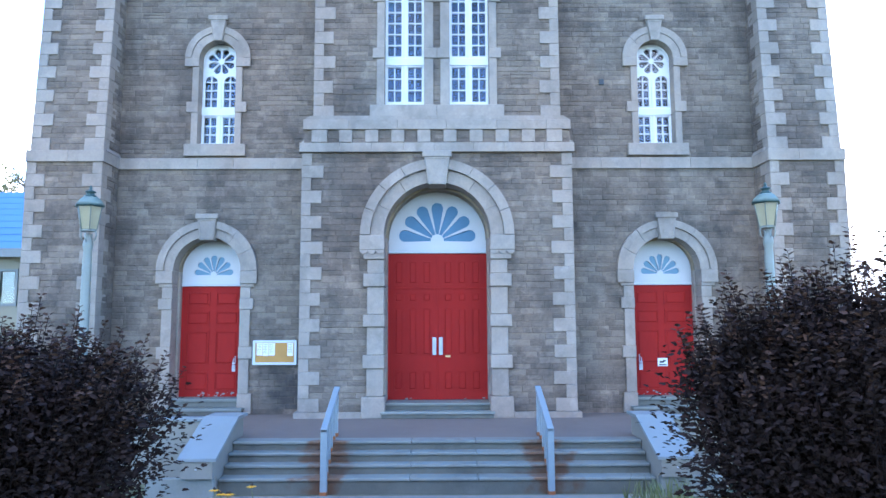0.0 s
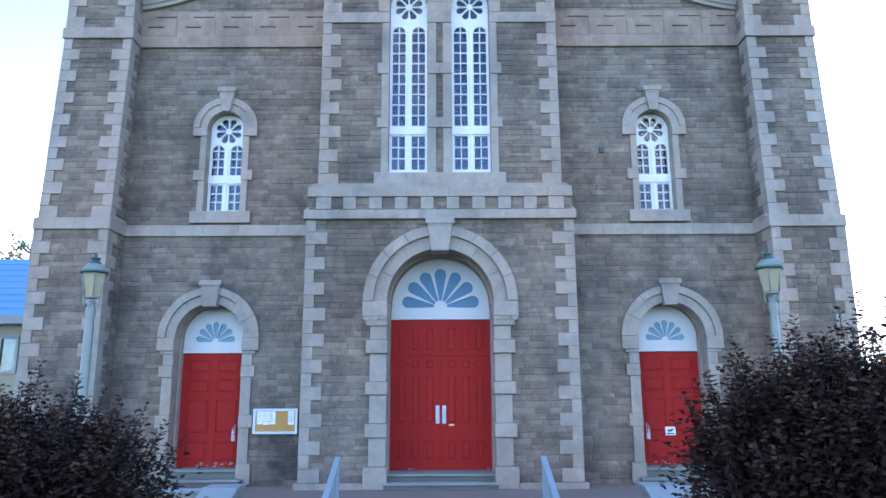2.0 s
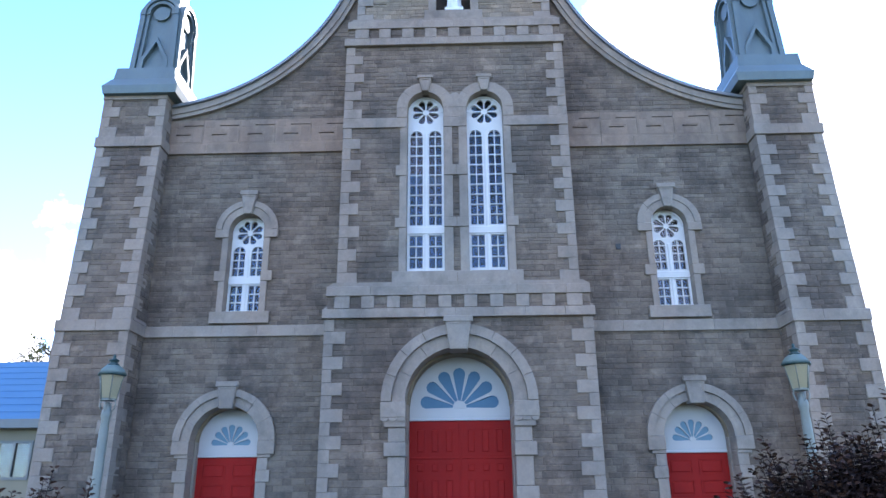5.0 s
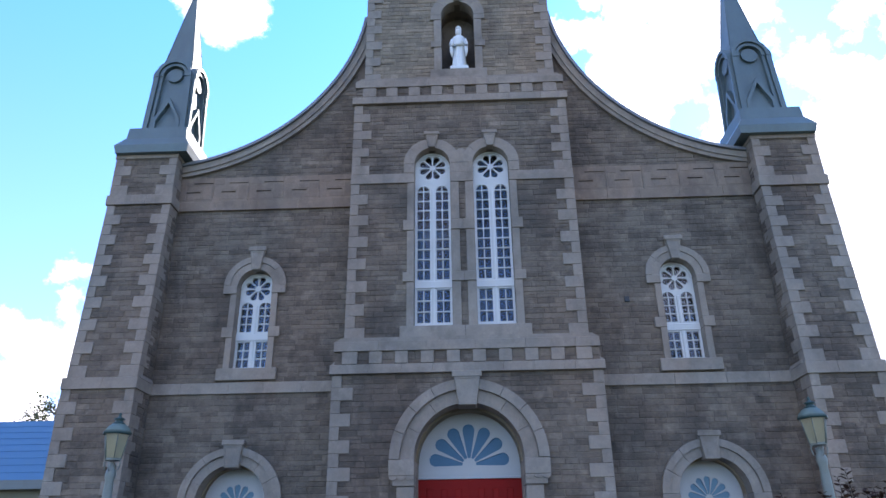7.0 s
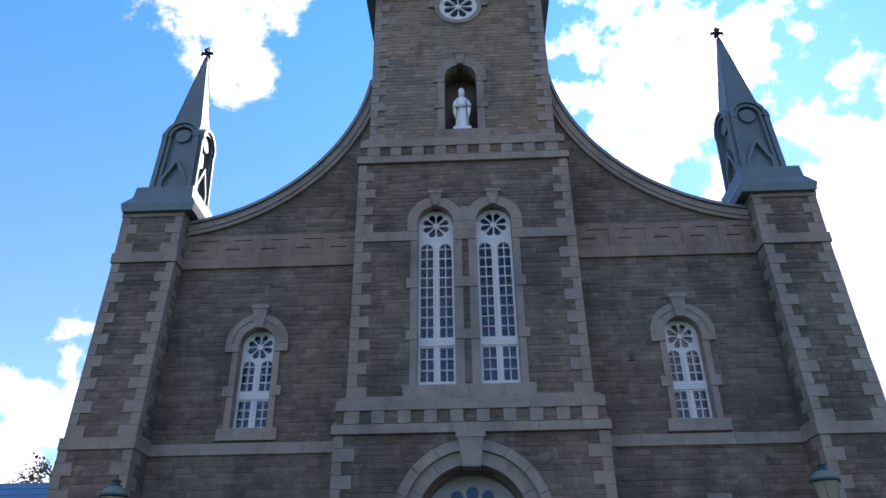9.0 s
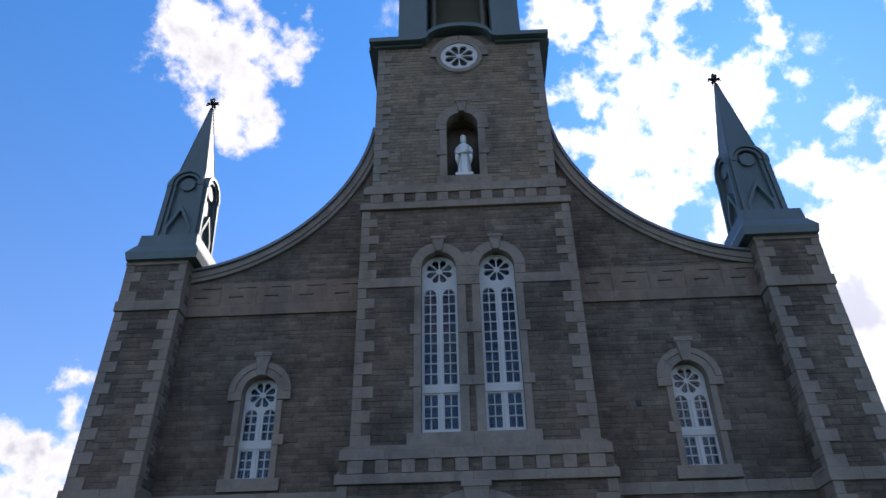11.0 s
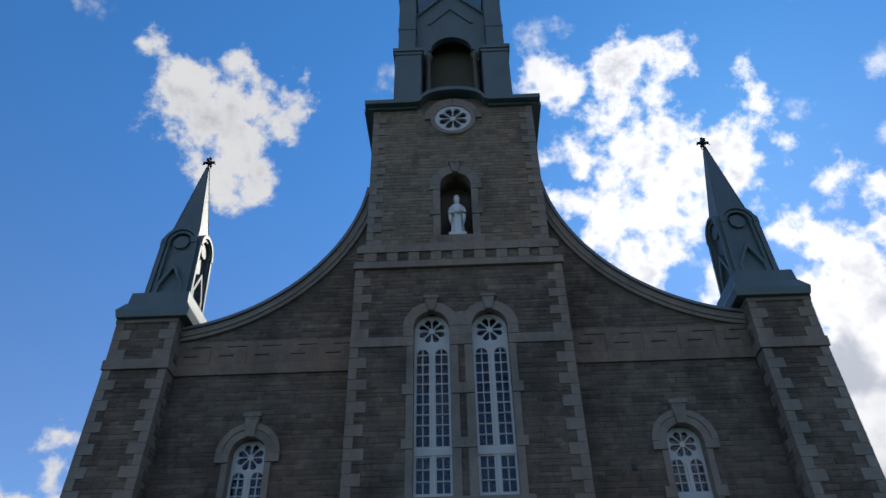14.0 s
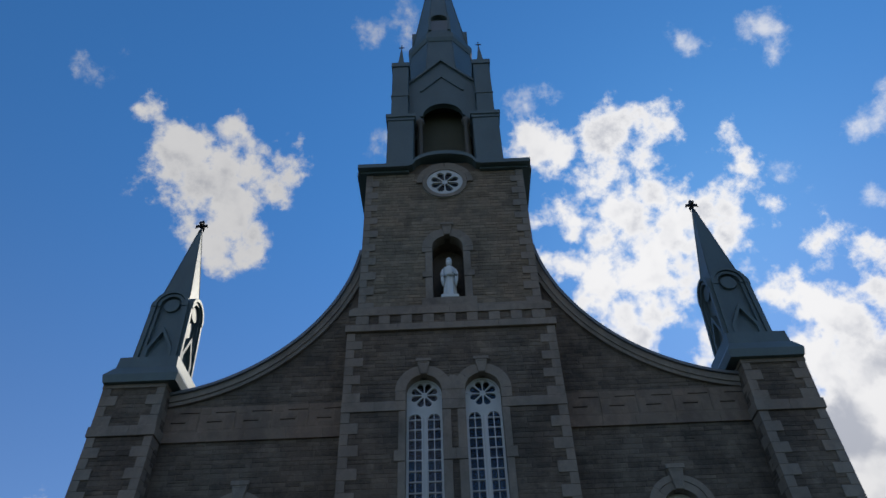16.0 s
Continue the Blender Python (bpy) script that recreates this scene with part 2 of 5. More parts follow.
def step_material(name, base, tint):
    """Weathered concrete with rust washed out of the handrail feet."""
    m = material(name, base, 0.8, 0.45, 1.3, 30, 0.4, tint=tint, stain=0.65, vary=0.4)
    n, l = m.node_tree.nodes, m.node_tree.links
    bsdf = n["Principled BSDF"]
    old = bsdf.inputs["Base Color"].links[0].from_socket

    def mth(op, a, b=0.0):
        q = n.new("ShaderNodeMath")
        q.operation = op
        for i, v in enumerate((a, b)):
            if isinstance(v, (int, float)):
                q.inputs[i].default_value = v
            else:
                l.new(v, q.inputs[i])
        return q.outputs[0]

    geo = n.new("ShaderNodeNewGeometry")
    sep = n.new("ShaderNodeSeparateXYZ")
    l.new(geo.outputs["Position"], sep.inputs[0])
    tex = n.new("ShaderNodeTexNoise")
    tex.inputs["Scale"].default_value, tex.inputs["Detail"].default_value = 3.2, 6
    l.new(geo.outputs["Position"], tex.inputs["Vector"])
    far = mth("ABSOLUTE", mth("SUBTRACT", mth("ABSOLUTE", sep.outputs["X"]), 1.76))
    reach = mth("SUBTRACT", 1.0, mth("DIVIDE", far, 0.52))
    amount = n.new("ShaderNodeMapRange")
    amount.interpolation_type = "SMOOTHSTEP"
    l.new(mth("ADD", reach, mth("MULTIPLY", mth("SUBTRACT", tex.outputs["Fac"], 0.5), 2.6)), amount.inputs[0])
    amount.inputs[1].default_value, amount.inputs[2].default_value, amount.inputs[4].default_value = 0.18, 0.85, 0.92
    step = mth("LESS_THAN", sep.outputs["Y"], -3.6)
    mix = n.new("ShaderNodeMix")
    mix.data_type = "RGBA"
    l.new(mth("MULTIPLY", amount.outputs[0], step), mix.inputs["Factor"])
    l.new(old, mix.inputs["A"])
    mix.inputs["B"].default_value = (base[0] * 0.75, base[1] * 0.33, base[2] * 0.16, 1)
    l.new(mix.outputs["Result"], bsdf.inputs["Base Color"])
    return m


STONE = material("rubble_stone", (0.146, 0.117, 0.089), 0.88, 0.50, 1.6, 13, 0.6, tint=(0.127, 0.105, 0.082), stain=0.32, vary=1.0, streak=2.0, bump_dist=0.03, grain=1.7, smear=0.40, soot=((-3.05, 0.0, 1.0), 0.75), weather=0.68)
PALE_STONE = material("paler_rubble_stone", (0.228, 0.182, 0.130), 0.88, 0.45, 1.6, 13, 0.6, tint=(0.206, 0.170, 0.124), stain=0.25, vary=0.9, streak=2.0, bump_dist=0.03, grain=1.7, smear=0.35, weather=0.45)
MORTAR = material("mortar", (0.147, 0.115, 0.088), 0.9, 0.35, 1.2, 40, 0.6, stain=0.3, grain=1.5, weather=0.9)
TRIM = material("dressed_limestone", (0.252, 0.218, 0.180), 0.8, 0.28, 1.6, 22, 0.5, tint=(0.220, 0.190, 0.156), stain=0.42, vary=0.55, grain=1.4, smear=0.15, weather=0.35)
FRIEZE = material("brown_limestone", (0.218, 0.166, 0.125), 0.82, 0.30, 1.8, 26, 0.6, tint=(0.180, 0.137, 0.103), stain=0.45, vary=0.6, grain=1.6, smear=0.15, weather=0.4)
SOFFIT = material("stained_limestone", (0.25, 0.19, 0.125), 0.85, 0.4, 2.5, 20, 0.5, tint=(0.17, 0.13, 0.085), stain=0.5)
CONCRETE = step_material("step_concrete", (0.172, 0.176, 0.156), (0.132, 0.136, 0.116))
# dirtier concrete, its colour also darkened for the shade under the nosings
RISER_SHADED = step_material("shaded_riser_concrete", (0.112, 0.110, 0.092), (0.078, 0.076, 0.060))
LANDING = material("landing_concrete", (0.135, 0.100, 0.078), 0.85, 0.3, 0.8, 30, 0.3, tint=(0.115, 0.086, 0.070), stain=0.25)
# white of the fanlight boards, darkened to carry the shade of the door recess
PAINTW_SHADED = material("shaded_white_paint", (0.41, 0.40, 0.385), 0.5, 0.08, 2.0, 40, 0.08, stain=0.08)
RENDER_COAT = material("rendered_concrete", (0.18, 0.167, 0.14), 0.8, 0.3, 1.4, 24, 0.3, tint=(0.17, 0.155, 0.125), stain=0.35)
CHEEK = material("painted_concrete", (0.162, 0.178, 0.175), 0.65, 0.15, 1.5, 30, 0.25, stain=0.2)
RED = material("red_paint", (0.275, 0.013, 0.011), 0.65, 0.25, 1.2, 14, 0.12, tint=(0.25, 0.013, 0.010), streak=0.35, spec=0.12, stain=0.12)
FAN = material("blue_fan_paint", (0.120, 0.225, 0.275), 0.5, 0.15, 2.0, 20, 0.05, tint=(0.125, 0.22, 0.29), spec=0.25)
GLASS = material("window_glass", (0.9, 0.93, 0.95), 0.02, 0.02, 2.0, 8, 0.06, trans=1.0, bump_dist=0.004, ior=1.45)
OLD_GLASS = material("old_dark_glass", (0.018, 0.022, 0.032), 0.22, 0.2, 3.0, 12, 0.1, spec=0.25)
OLIVE = material("olive_boards", (0.085, 0.075, 0.045), 0.8, 0.3, 2, 20, 0.3)
DARK = material("dark_interior", (0.05, 0.048, 0.045), 0.9, 0.2)
METAL = material("leaded_sheet_metal", (0.108, 0.146, 0.148), 0.48, 0.32, 1.4, 18, 0.15, metal=0.15, tint=(0.092, 0.125, 0.130), stain=0.22, streak=0.4)
BROWN = material("browned_sheet_metal", (0.120, 0.100, 0.075), 0.6, 0.3, 2.0, 18, 0.15, metal=0.1, stain=0.3, streak=0.4)
EDGE = material("grey_flashing", (0.17, 0.175, 0.185), 0.5, 0.2, 1.5, 20, 0.1, metal=0.3)
STEEL = material("brushed_steel", (0.40, 0.41, 0.43), 0.45, 0.1, 3, 60, 0.1, metal=0.7)
BRASS = material("brass", (0.55, 0.42, 0.2), 0.35, 0.1, 3, 60, 0.1, metal=0.8)
CORK = material("cork_board", (0.36, 0.19, 0.05), 0.8, 0.2, 4, 80, 0.3)
PAPER = material("paper", (0.62, 0.62, 0.62), 0.7, 0.05, 3, 40, 0.05)
INK = material("printed_ink", (0.03, 0.03, 0.035), 0.6, 0.1)
LAMPG = material("lamp_green_paint", (0.155, 0.170, 0.140), 0.5, 0.25, 2, 20, 0.2, tint=(0.17, 0.18, 0.155), stain=0.2)
LAMPD = material("dark_green_metal", (0.025, 0.055, 0.05), 0.4, 0.2, 2, 20, 0.1, metal=0.3)
LAMPC = material("lamp_cap_copper", (0.115, 0.150, 0.122), 0.55, 0.3, 3, 20, 0.2, stain=0.3)
LAMPGL = material("lamp_glass", (0.38, 0.32, 0.19), 0.35, 0.15, 3, 20, 0.05, trans=0.35)
RAIL = material("rail_paint", (0.165, 0.20, 0.215), 0.45, 0.12, 3, 30, 0.1, stain=0.1)
RUST = material("rust", (0.22, 0.075, 0.025), 0.9, 0.5, 6, 50, 0.5)
WINDOWW = material("white_window_paint", (0.56, 0.55, 0.53), 0.45, 0.10, 2.0, 40, 0.08, stain=0.12)
FAND = material("deep_blue_fan_paint", (0.062, 0.150, 0.235), 0.5, 0.18, 2.0, 20, 0.05, tint=(0.070, 0.160, 0.235), spec=0.25)
STATUE = material("white_statue_paint", (0.66, 0.66, 0.65), 0.55, 0.12, 5, 40, 0.15, stain=0.1)
LEAF = material("purple_leaf", (0.030, 0.0160, 0.0142), 0.8, 0.45, 1.2, 9, 0.1, tint=(0.022, 0.0160, 0.0135), vary=0.55, spec=0.02)
LEAFN = material("young_leaf", (0.058, 0.022, 0.015), 0.6, 0.5, 3, 9, 0.1, tint=(0.045, 0.028, 0.016), vary=0.8, spec=0.09)
TWIG = material("twig_bark", (0.010, 0.006, 0.005), 0.9, 0.3, 5, 40, 0.3, spec=0.05)
GREEN = material("green_leaf", (0.085, 0.115, 0.035), 0.55, 0.5, 1.5, 9, 0.1, tint=(0.11, 0.10, 0.03), vary=0.9)
GRASS = material("grass_ground", (0.075, 0.095, 0.035), 0.9, 0.6, 0.6, 22, 0.8, tint=(0.10, 0.09, 0.05), bump_dist=0.04)
PATH = material("path_concrete", (0.175, 0.155, 0.13), 0.85, 0.3, 0.9, 30, 0.3, stain=0.3)
ROOFB = material("blue_sheet_roof", (0.050, 0.135, 0.235), 0.6, 0.12, 0.8, 10, 0.1, spec=0.2)
SIDING = material("pale_siding", (0.22, 0.19, 0.13), 0.7, 0.1, 1, 20, 0.1)
SHUTTER = material("shutter_red", (0.16, 0.03, 0.03), 0.5, 0.2)
PETAL = material("yellow_petal", (0.62, 0.26, 0.006), 0.5, 0.2, 5, 30, 0.1)
SEED = material("dark_flower_head", (0.035, 0.018, 0.01), 0.8, 0.2)
BARK = material("bark", (0.10, 0.075, 0.055), 0.9, 0.4, 3, 20, 0.8)
CROSS = material("iron_cross", (0.04, 0.042, 0.045), 0.5, 0.2, metal=0.4)


# ---------------------------------------------------------------- mesh helpers
from mathutils.geometry import tessellate_polygon


def thing(name, label, category, kind="", group=""):
    ob = new(name)
    ob.empty_display_size = 0.3
    return tagged(ob, label, category, group, kind)


def part(name, bm, mat, parent=None, label=""):
    """Link a bmesh as one mesh object under a thing or a part."""
    me = bpy.data.meshes.new(name)
    bmesh.ops.recalc_face_normals(bm, faces=bm.faces)
    bm.to_mesh(me)
    bm.free()
    me.materials.append(mat)
    ob = new(name, me)
    ob.parent = parent
    if label:
        tagged(ob, label)
    return ob


def shared(name, me, parent, loc=(0, 0, 0), scale=(1, 1, 1), rot=(0, 0, 0)):
    ob = new(name, me)
    ob.parent = parent
    ob.location, ob.scale, ob.rotation_euler = loc, scale, rot
    return ob


def box(bm, x0, x1, y0, y1, z0, z1, bev=0.0):
    v = [bm.verts.new((x, y, z)) for x in (x0, x1) for y in (y0, y1) for z in (z0, z1)]
    fs = [bm.faces.new([v[i] for i in q]) for q in ((0, 1, 3, 2), (4, 6, 7, 5), (0, 4, 5, 1), (2, 3, 7, 6), (0, 2, 6, 4), (1, 5, 7, 3))]
    if bev:
        es = list({e for f in fs for e in f.edges})
        bmesh.ops.bevel(bm, geom=es, offset=bev, segments=1, affect="EDGES", profile=0.5)
    return bm


def BX(*a, bev=0.0):
    return box(bmesh.new(), *a, bev)


def prism(bm, pts, y0, y1):
    """A polygon in x and z, drawn out from y0 to y1."""
    f = [bm.verts.new((x, y0, z)) for x, z in pts]
    b = [bm.verts.new((x, y1, z)) for x, z in pts]
    bm.faces.new(f)
    bm.faces.new(b[::-1])
    for i in range(len(pts)):
        j = (i + 1) % len(pts)
        bm.faces.new((f[i], b[i], b[j], f[j]))
    return bm


def slab(loops, y0, y1):
    """A wall in x and z with holes, from y0 to y1."""
    bm = bmesh.new()
    flat = [p for lp in loops for p in lp]
    tris = tessellate_polygon([[Vector((x, z, 0)) for x, z in lp] for lp in loops])
    f = [bm.verts.new((x, y0, z)) for x, z in flat]
    b = [bm.verts.new((x, y1, z)) for x, z in flat]
    for t in tris:
        for vs in ([f[i] for i in t], [b[i] for i in t][::-1]):
            try:
                bm.faces.new(vs)
            except ValueError:
                pass
    k = 0
    for lp in loops:
        n = len(lp)
        for i in range(n):
            j = (i + 1) % n
            bm.faces.new((f[k + i], b[k + i], b[k + j], f[k + j]))
        k += n
    return bm


def arc(cx, cz, r, a0, a1, n):
    return [(cx + r * math.cos(radians(a0 + (a1 - a0) * i / n)), cz + r * math.sin(radians(a0 + (a1 - a0) * i / n))) for i in range(n + 1)]


def ringseg(cx, cz, r0, r1, a0, a1, n, y0, y1, bev=0.0):
    bm = bmesh.new()
    prism(bm, arc(cx, cz, r1, a0, a1, n) + arc(cx, cz, r0, a1, a0, n), y0, y1)
    return bm


def arch_open(cx, half, z0, zs, n=20):
    """Outline of a round-headed opening."""
    return [(cx - half, z0), (cx + half, z0)] + arc(cx, zs, half, 0, 180, n)


def frustum(bm, cx, cy, z0, z1, r0, r1, n=4, turn=45.0, sx=1.0, sy=1.0):
    a = [(cx + sx * math.cos(radians(turn) + math.tau * i / n), cy + sy * math.sin(radians(turn) + math.tau * i / n)) for i in range(n)]
    lo = [bm.verts.new((cx + (x - cx) * r0, cy + (y - cy) * r0, z0)) for x, y in a]
    if r1 < 1e-4:
        top = bm.verts.new((cx, cy, z1))
        for i in range(n):
            bm.faces.new((lo[i], lo[(i + 1) % n], top))
    else:
        hi = [bm.verts.new((cx + (x - cx) * r1, cy + (y - cy) * r1, z1)) for x, y in a]
        for i in range(n):
            bm.faces.new((lo[i], lo[(i + 1) % n], hi[(i + 1) % n], hi[i]))
        bm.faces.new(hi)
    bm.faces.new(lo[::-1])
    return bm


def lathe(bm, cx, cy, prof, n=16):
    rings = []
    for r, z in prof:
        rings.append([bm.verts.new((cx + max(r, 0.001) * math.cos(math.tau * i / n), cy + max(r, 0.001) * math.sin(math.tau * i / n), z)) for i in range(n)])
    for a, b in zip(rings, rings[1:]):
        for i in range(n):
            f = bm.faces.new((a[i], a[(i + 1) % n], b[(i + 1) % n], b[i]))
            f.smooth = True
    bm.faces.new(rings[0][::-1])
    bm.faces.new(rings[-1])
    return bm


def tube(bm, pts, r, n=8):
    rings = []
    for i, p in enumerate(pts):
        p = Vector(p)
        d = (Vector(pts[min(i + 1, len(pts) - 1)]) - Vector(pts[max(i - 1, 0)])).normalized()
        s = d.orthogonal().normalized()
        t = d.cross(s)
        rr = r[i] if isinstance(r, (list, tuple)) else r
        rings.append([bm.verts.new(p + rr * (math.cos(math.tau * k / n) * s + math.sin(math.tau * k / n) * t)) for k in range(n)])
    for a, b in zip(rings, rings[1:]):
        for k in range(n):
            bm.faces.new((a[k], a[(k + 1) % n], b[(k + 1) % n], b[k])).smooth = True
    bm.faces.new(rings[0][::-1])
    bm.faces.new(rings[-1])
    return bm


rng = random.Random(7)


def stone_mesh(k):
    """A unit stone: x and z from -0.5 to 0.5, its back at y = 0 and its face near y = -1."""
    r = random.Random(50 + k)
    bm = bmesh.new()
    back = [bm.verts.new((x * 0.5, 0.0, z * 0.5)) for x, z in ((-1, -1), (1, -1), (1, 1), (-1, 1))]
    mid = [bm.verts.new((x * (0.495 - 0.02 * r.random()), -0.55, z * (0.48 - 0.05 * r.random()))) for x, z in ((-1, -1), (1, -1), (1, 1), (-1, 1))]
    fr = [bm.verts.new((x * (0.482 - 0.03 * r.random()), -0.8 - 0.4 * r.random(), z * (0.45 - 0.06 * r.random()))) for x, z in ((-1, -1), (1, -1), (1, 1), (-1, 1))]
    for a, b in ((back, mid), (mid, fr)):
        for i in range(4):
            bm.faces.new((a[i], a[(i + 1) % 4], b[(i + 1) % 4], b[i]))
    c = bm.verts.new((r.uniform(-0.2, 0.2), -1.1 - 0.3 * r.random(), r.uniform(-0.15, 0.15)))
    for i in range(4):
        bm.faces.new((fr[i], fr[(i + 1) % 4], c))
    me = bpy.data.meshes.new("stone")
    bmesh.ops.recalc_face_normals(bm, faces=bm.faces)
    bm.to_mesh(me)
    bm.free()
    me.materials.append(STONE)
    return me


STONES = [stone_mesh(k) for k in range(8)]


def masonry(parent, x0, x1, z0, z1, y, blocked, keep=300, h=(0.095, 0.15), w=(0.17, 0.52), flip=None, mat=None):
    """Coursed stones on the face y of a wall. blocked(za, zb) gives the stretches of x that stay free.
    flip = (x, side): lay them on a face across x instead, with x0 to x1 read along y."""
    todo, z = [], z0
    while z < z1 - 0.04:
        hh = min(rng.uniform(*h), z1 - z)
        if z1 - z - hh < 0.07:
            hh = z1 - z
        gaps = sorted(blocked(z, z + hh))
        spans, x = [], x0
        for a, b in gaps:
            if a > x:
                spans.append((x, min(a, x1)))
            x = max(x, b)
        if x < x1:
            spans.append((x, x1))
        for a, b in spans:
            x = a
            while b - x > 0.05:
                ww = rng.uniform(*w) * (1.25 if rng.random() < 0.15 else 1.0)
                if b - x - ww < 0.14:
                    ww = b - x
                if rng.random() < 0.12 and hh > 0.14 and ww > 0.25:
                    s = rng.uniform(0.4, 0.6)
                    todo += [(x, z, ww, hh * s), (x, z + hh * s, ww, hh * (1 - s))]
                else:
                    todo.append((x, z, ww, hh))
                x += ww
        z += hh
    verts, faces = [], []
    J = 0.007
    for i, (x, z, ww, hh) in enumerate(todo):
        me = STONES[rng.randrange(8)]
        dep = rng.uniform(0.004, 0.013)
        c = (x + ww / 2, z + hh / 2)
        sc = (max(ww - J, 0.03), dep, max(hh - J, 0.03))
        if flip:
            loc, rot = (flip[0], c[0], c[1]), (0, 0, radians(90) * flip[1])
        else:
            loc, rot = (c[0], y, c[1]), (0, 0, 0)
        if i < keep:
            shared("stone", me, parent, loc, sc, rot)
        else:
            m = Matrix.LocRotScale(loc, Euler(rot), sc)
            k = len(verts)
            verts += [tuple(m @ v.co) for v in me.vertices]
            faces += [[k + j for j in p.vertices] for p in me.polygons]
    if verts:
        me = bpy.data.meshes.new("stonework")
        me.from_pydata(verts, [], faces)
        me.materials.append(mat or STONE)
        ob = new("stonework", me)
        ob.parent = parent
        tagged(ob, kind="stuff")


def block(parent, x0, x1, y0, y1, z0, z1, name="trim_stone", bev=0.007, mat=None):
    return part(name, BX(x0, x1, y0, y1, z0, z1, bev=bev), mat or TRIM, parent)


def course(parent, x0, x1, y0, y1, z0, z1, step, name="band_stone", mat=None):
    """A band of dressed stones laid end to end."""
    x = x0
    while x < x1 - 0.02:
        w = step * rng.uniform(0.8, 1.25)
        if x1 - x - w < step * 0.5:
            w = x1 - x
        block(parent, x + 0.0015, x + w - 0.0015, y0, y1, z0, z1, name, 0.006, mat)
        x += w


def quoins(parent, xe, side, z0, z1, y, long_w=0.45, short_w=0.2, period=0.52, depth=(0.22, 0.42)):
    """Corner stones at the edge xe; side +1 if the wall lies towards +x from it."""
    n = max(2, 2 * round((z1 - z0) / period))
    h = (z1 - z0) / n
    for i in range(n):
        w = (long_w if i % 2 == 0 else short_w) * rng.uniform(0.93, 1.07)
        a, b = (xe - 0.012, xe + w) if side > 0 else (xe - w, xe + 0.012)
        block(parent, a, b, y - 0.03 - rng.uniform(0, 0.008), y + depth[i % 2], z0 + i * h + 0.002, z0 + (i + 1) * h - 0.002, "quoin", 0.007)


def quoin_gap(xe, side, z0, z1, za, zb, long_w=0.45, short_w=0.2, period=0.52):
    n = max(2, 2 * round((z1 - z0) / period))
    h = (z1 - z0) / n
    i = int(((za + zb) / 2 - z0) / h)
    w = (long_w if i % 2 == 0 else short_w) - 0.03
    return (xe - 0.1, xe + w) if side > 0 else (xe - w, xe + 0.1)


def chord(cx, cz, r, za, zb):
    z = (za + zb) / 2 - cz
    return None if abs(z) >= r else (cx - math.sqrt(r * r - z * z), cx + math.sqrt(r * r - z * z))


# ---------------------------------------------------------------- the church
church = thing("church", "grey rubble-stone church with dressed limestone trim, red doors and metal-clad spires", "church")
Y_BAY, Y_BUT, Y_LOW, Y_MID, Y_TOP = 0.0, -0.75, -0.7, -0.55, -0.4
CX, CZ, CR = 7.855, 17.116, 5.45  # sweep of the gable
DOOR_X, WIN_X = 5.03, 4.94


def voussoirs(parent, cx, cz, r0, r1, y0, y1, n, key_half, name="voussoir"):
    """Arch stones on both sides of a keystone."""
    a_key = math.degrees(math.asin(key_half / r1))
    for lo, hi in ((0, 90 - a_key), (90 + a_key, 180)):
        for i in range(n):
            a0, a1 = lo + (hi - lo) * i / n, lo + (hi - lo) * (i + 1) / n
            part(name, ringseg(cx, cz, r0, r1, a0 + 0.2, a1 - 0.2, 6, y0, y1), TRIM, parent)


def keystone(parent, cx, z0, z1, h0, h1, y0, y1):
    bm = bmesh.new()
    prism(bm, [(cx - h0, z0), (cx + h0, z0), (cx + h1, z1), (cx - h1, z1)], y0, y1)
    e = list(bm.edges)
    bmesh.ops.bevel(bm, geom=e, offset=0.014, segments=1, affect="EDGES")
    k = part("keystone", bm, TRIM, parent)
    zm = z1 - (z1 - z0) * 0.16

    def half(z, inset):
        return h0 + (h1 - h0) * (z - z0) / (z1 - z0) - inset

    a, b, c, d = z0 + 0.012, zm - 0.004, z0 + 0.05, zm - 0.04
    border = slab([[(cx - half(a, 0.014), a), (cx + half(a, 0.014), a), (cx + half(b, 0.014), b), (cx - half(b, 0.014), b)],
                   [(cx - half(c, 0.05), c), (cx + half(c, 0.05), c), (cx + half(d, 0.05), d), (cx - half(d, 0.05), d)]], y0 - 0.014, y0 + 0.004)
    part("keystone_border", border, TRIM, parent)
    part("keystone_cap", BX(cx - h1 - 0.025, cx + h1 + 0.025, y0 - 0.03, y0 + 0.03, zm, z1 + 0.02, bev=0.01), TRIM, parent)
    return k


PANE = BX(-0.5, 0.5, -0.5, 0.5, -0.5, 0.5)
pane_me = bpy.data.meshes.new("pane")
PANE.to_mesh(pane_me)
pane_me.materials.append(GLASS)
bar_me = bpy.data.meshes.new("glazing_bar")
PANE.to_mesh(bar_me)
PANE.free()
bar_me.materials.append(WINDOWW)


def petals(cx, cz, r0, r1, n, half, a0=0.0, span=360.0, ends=False):
    """Drop-shaped openings round a centre, rounded at the far end."""
    out = []
    m = n - 1 if ends else n
    for i in range(n):
        a = radians(a0 + span * i / m)
        ux, uz = math.cos(a), math.sin(a)
        vx, vz = -uz, ux
        pts = [(r0, -half * 0.22), (r1 - half, -half)]
        pts += [(r1 - half + half * math.cos(radians(t)), half * math.sin(radians(t))) for t in range(-60, 61, 30)]
        pts += [(r1 - half, half), (r0, half * 0.22)]
        out.append([(cx + ux * p + vx * q, cz + uz * p + vz * q) for p, q in pts])
    return out


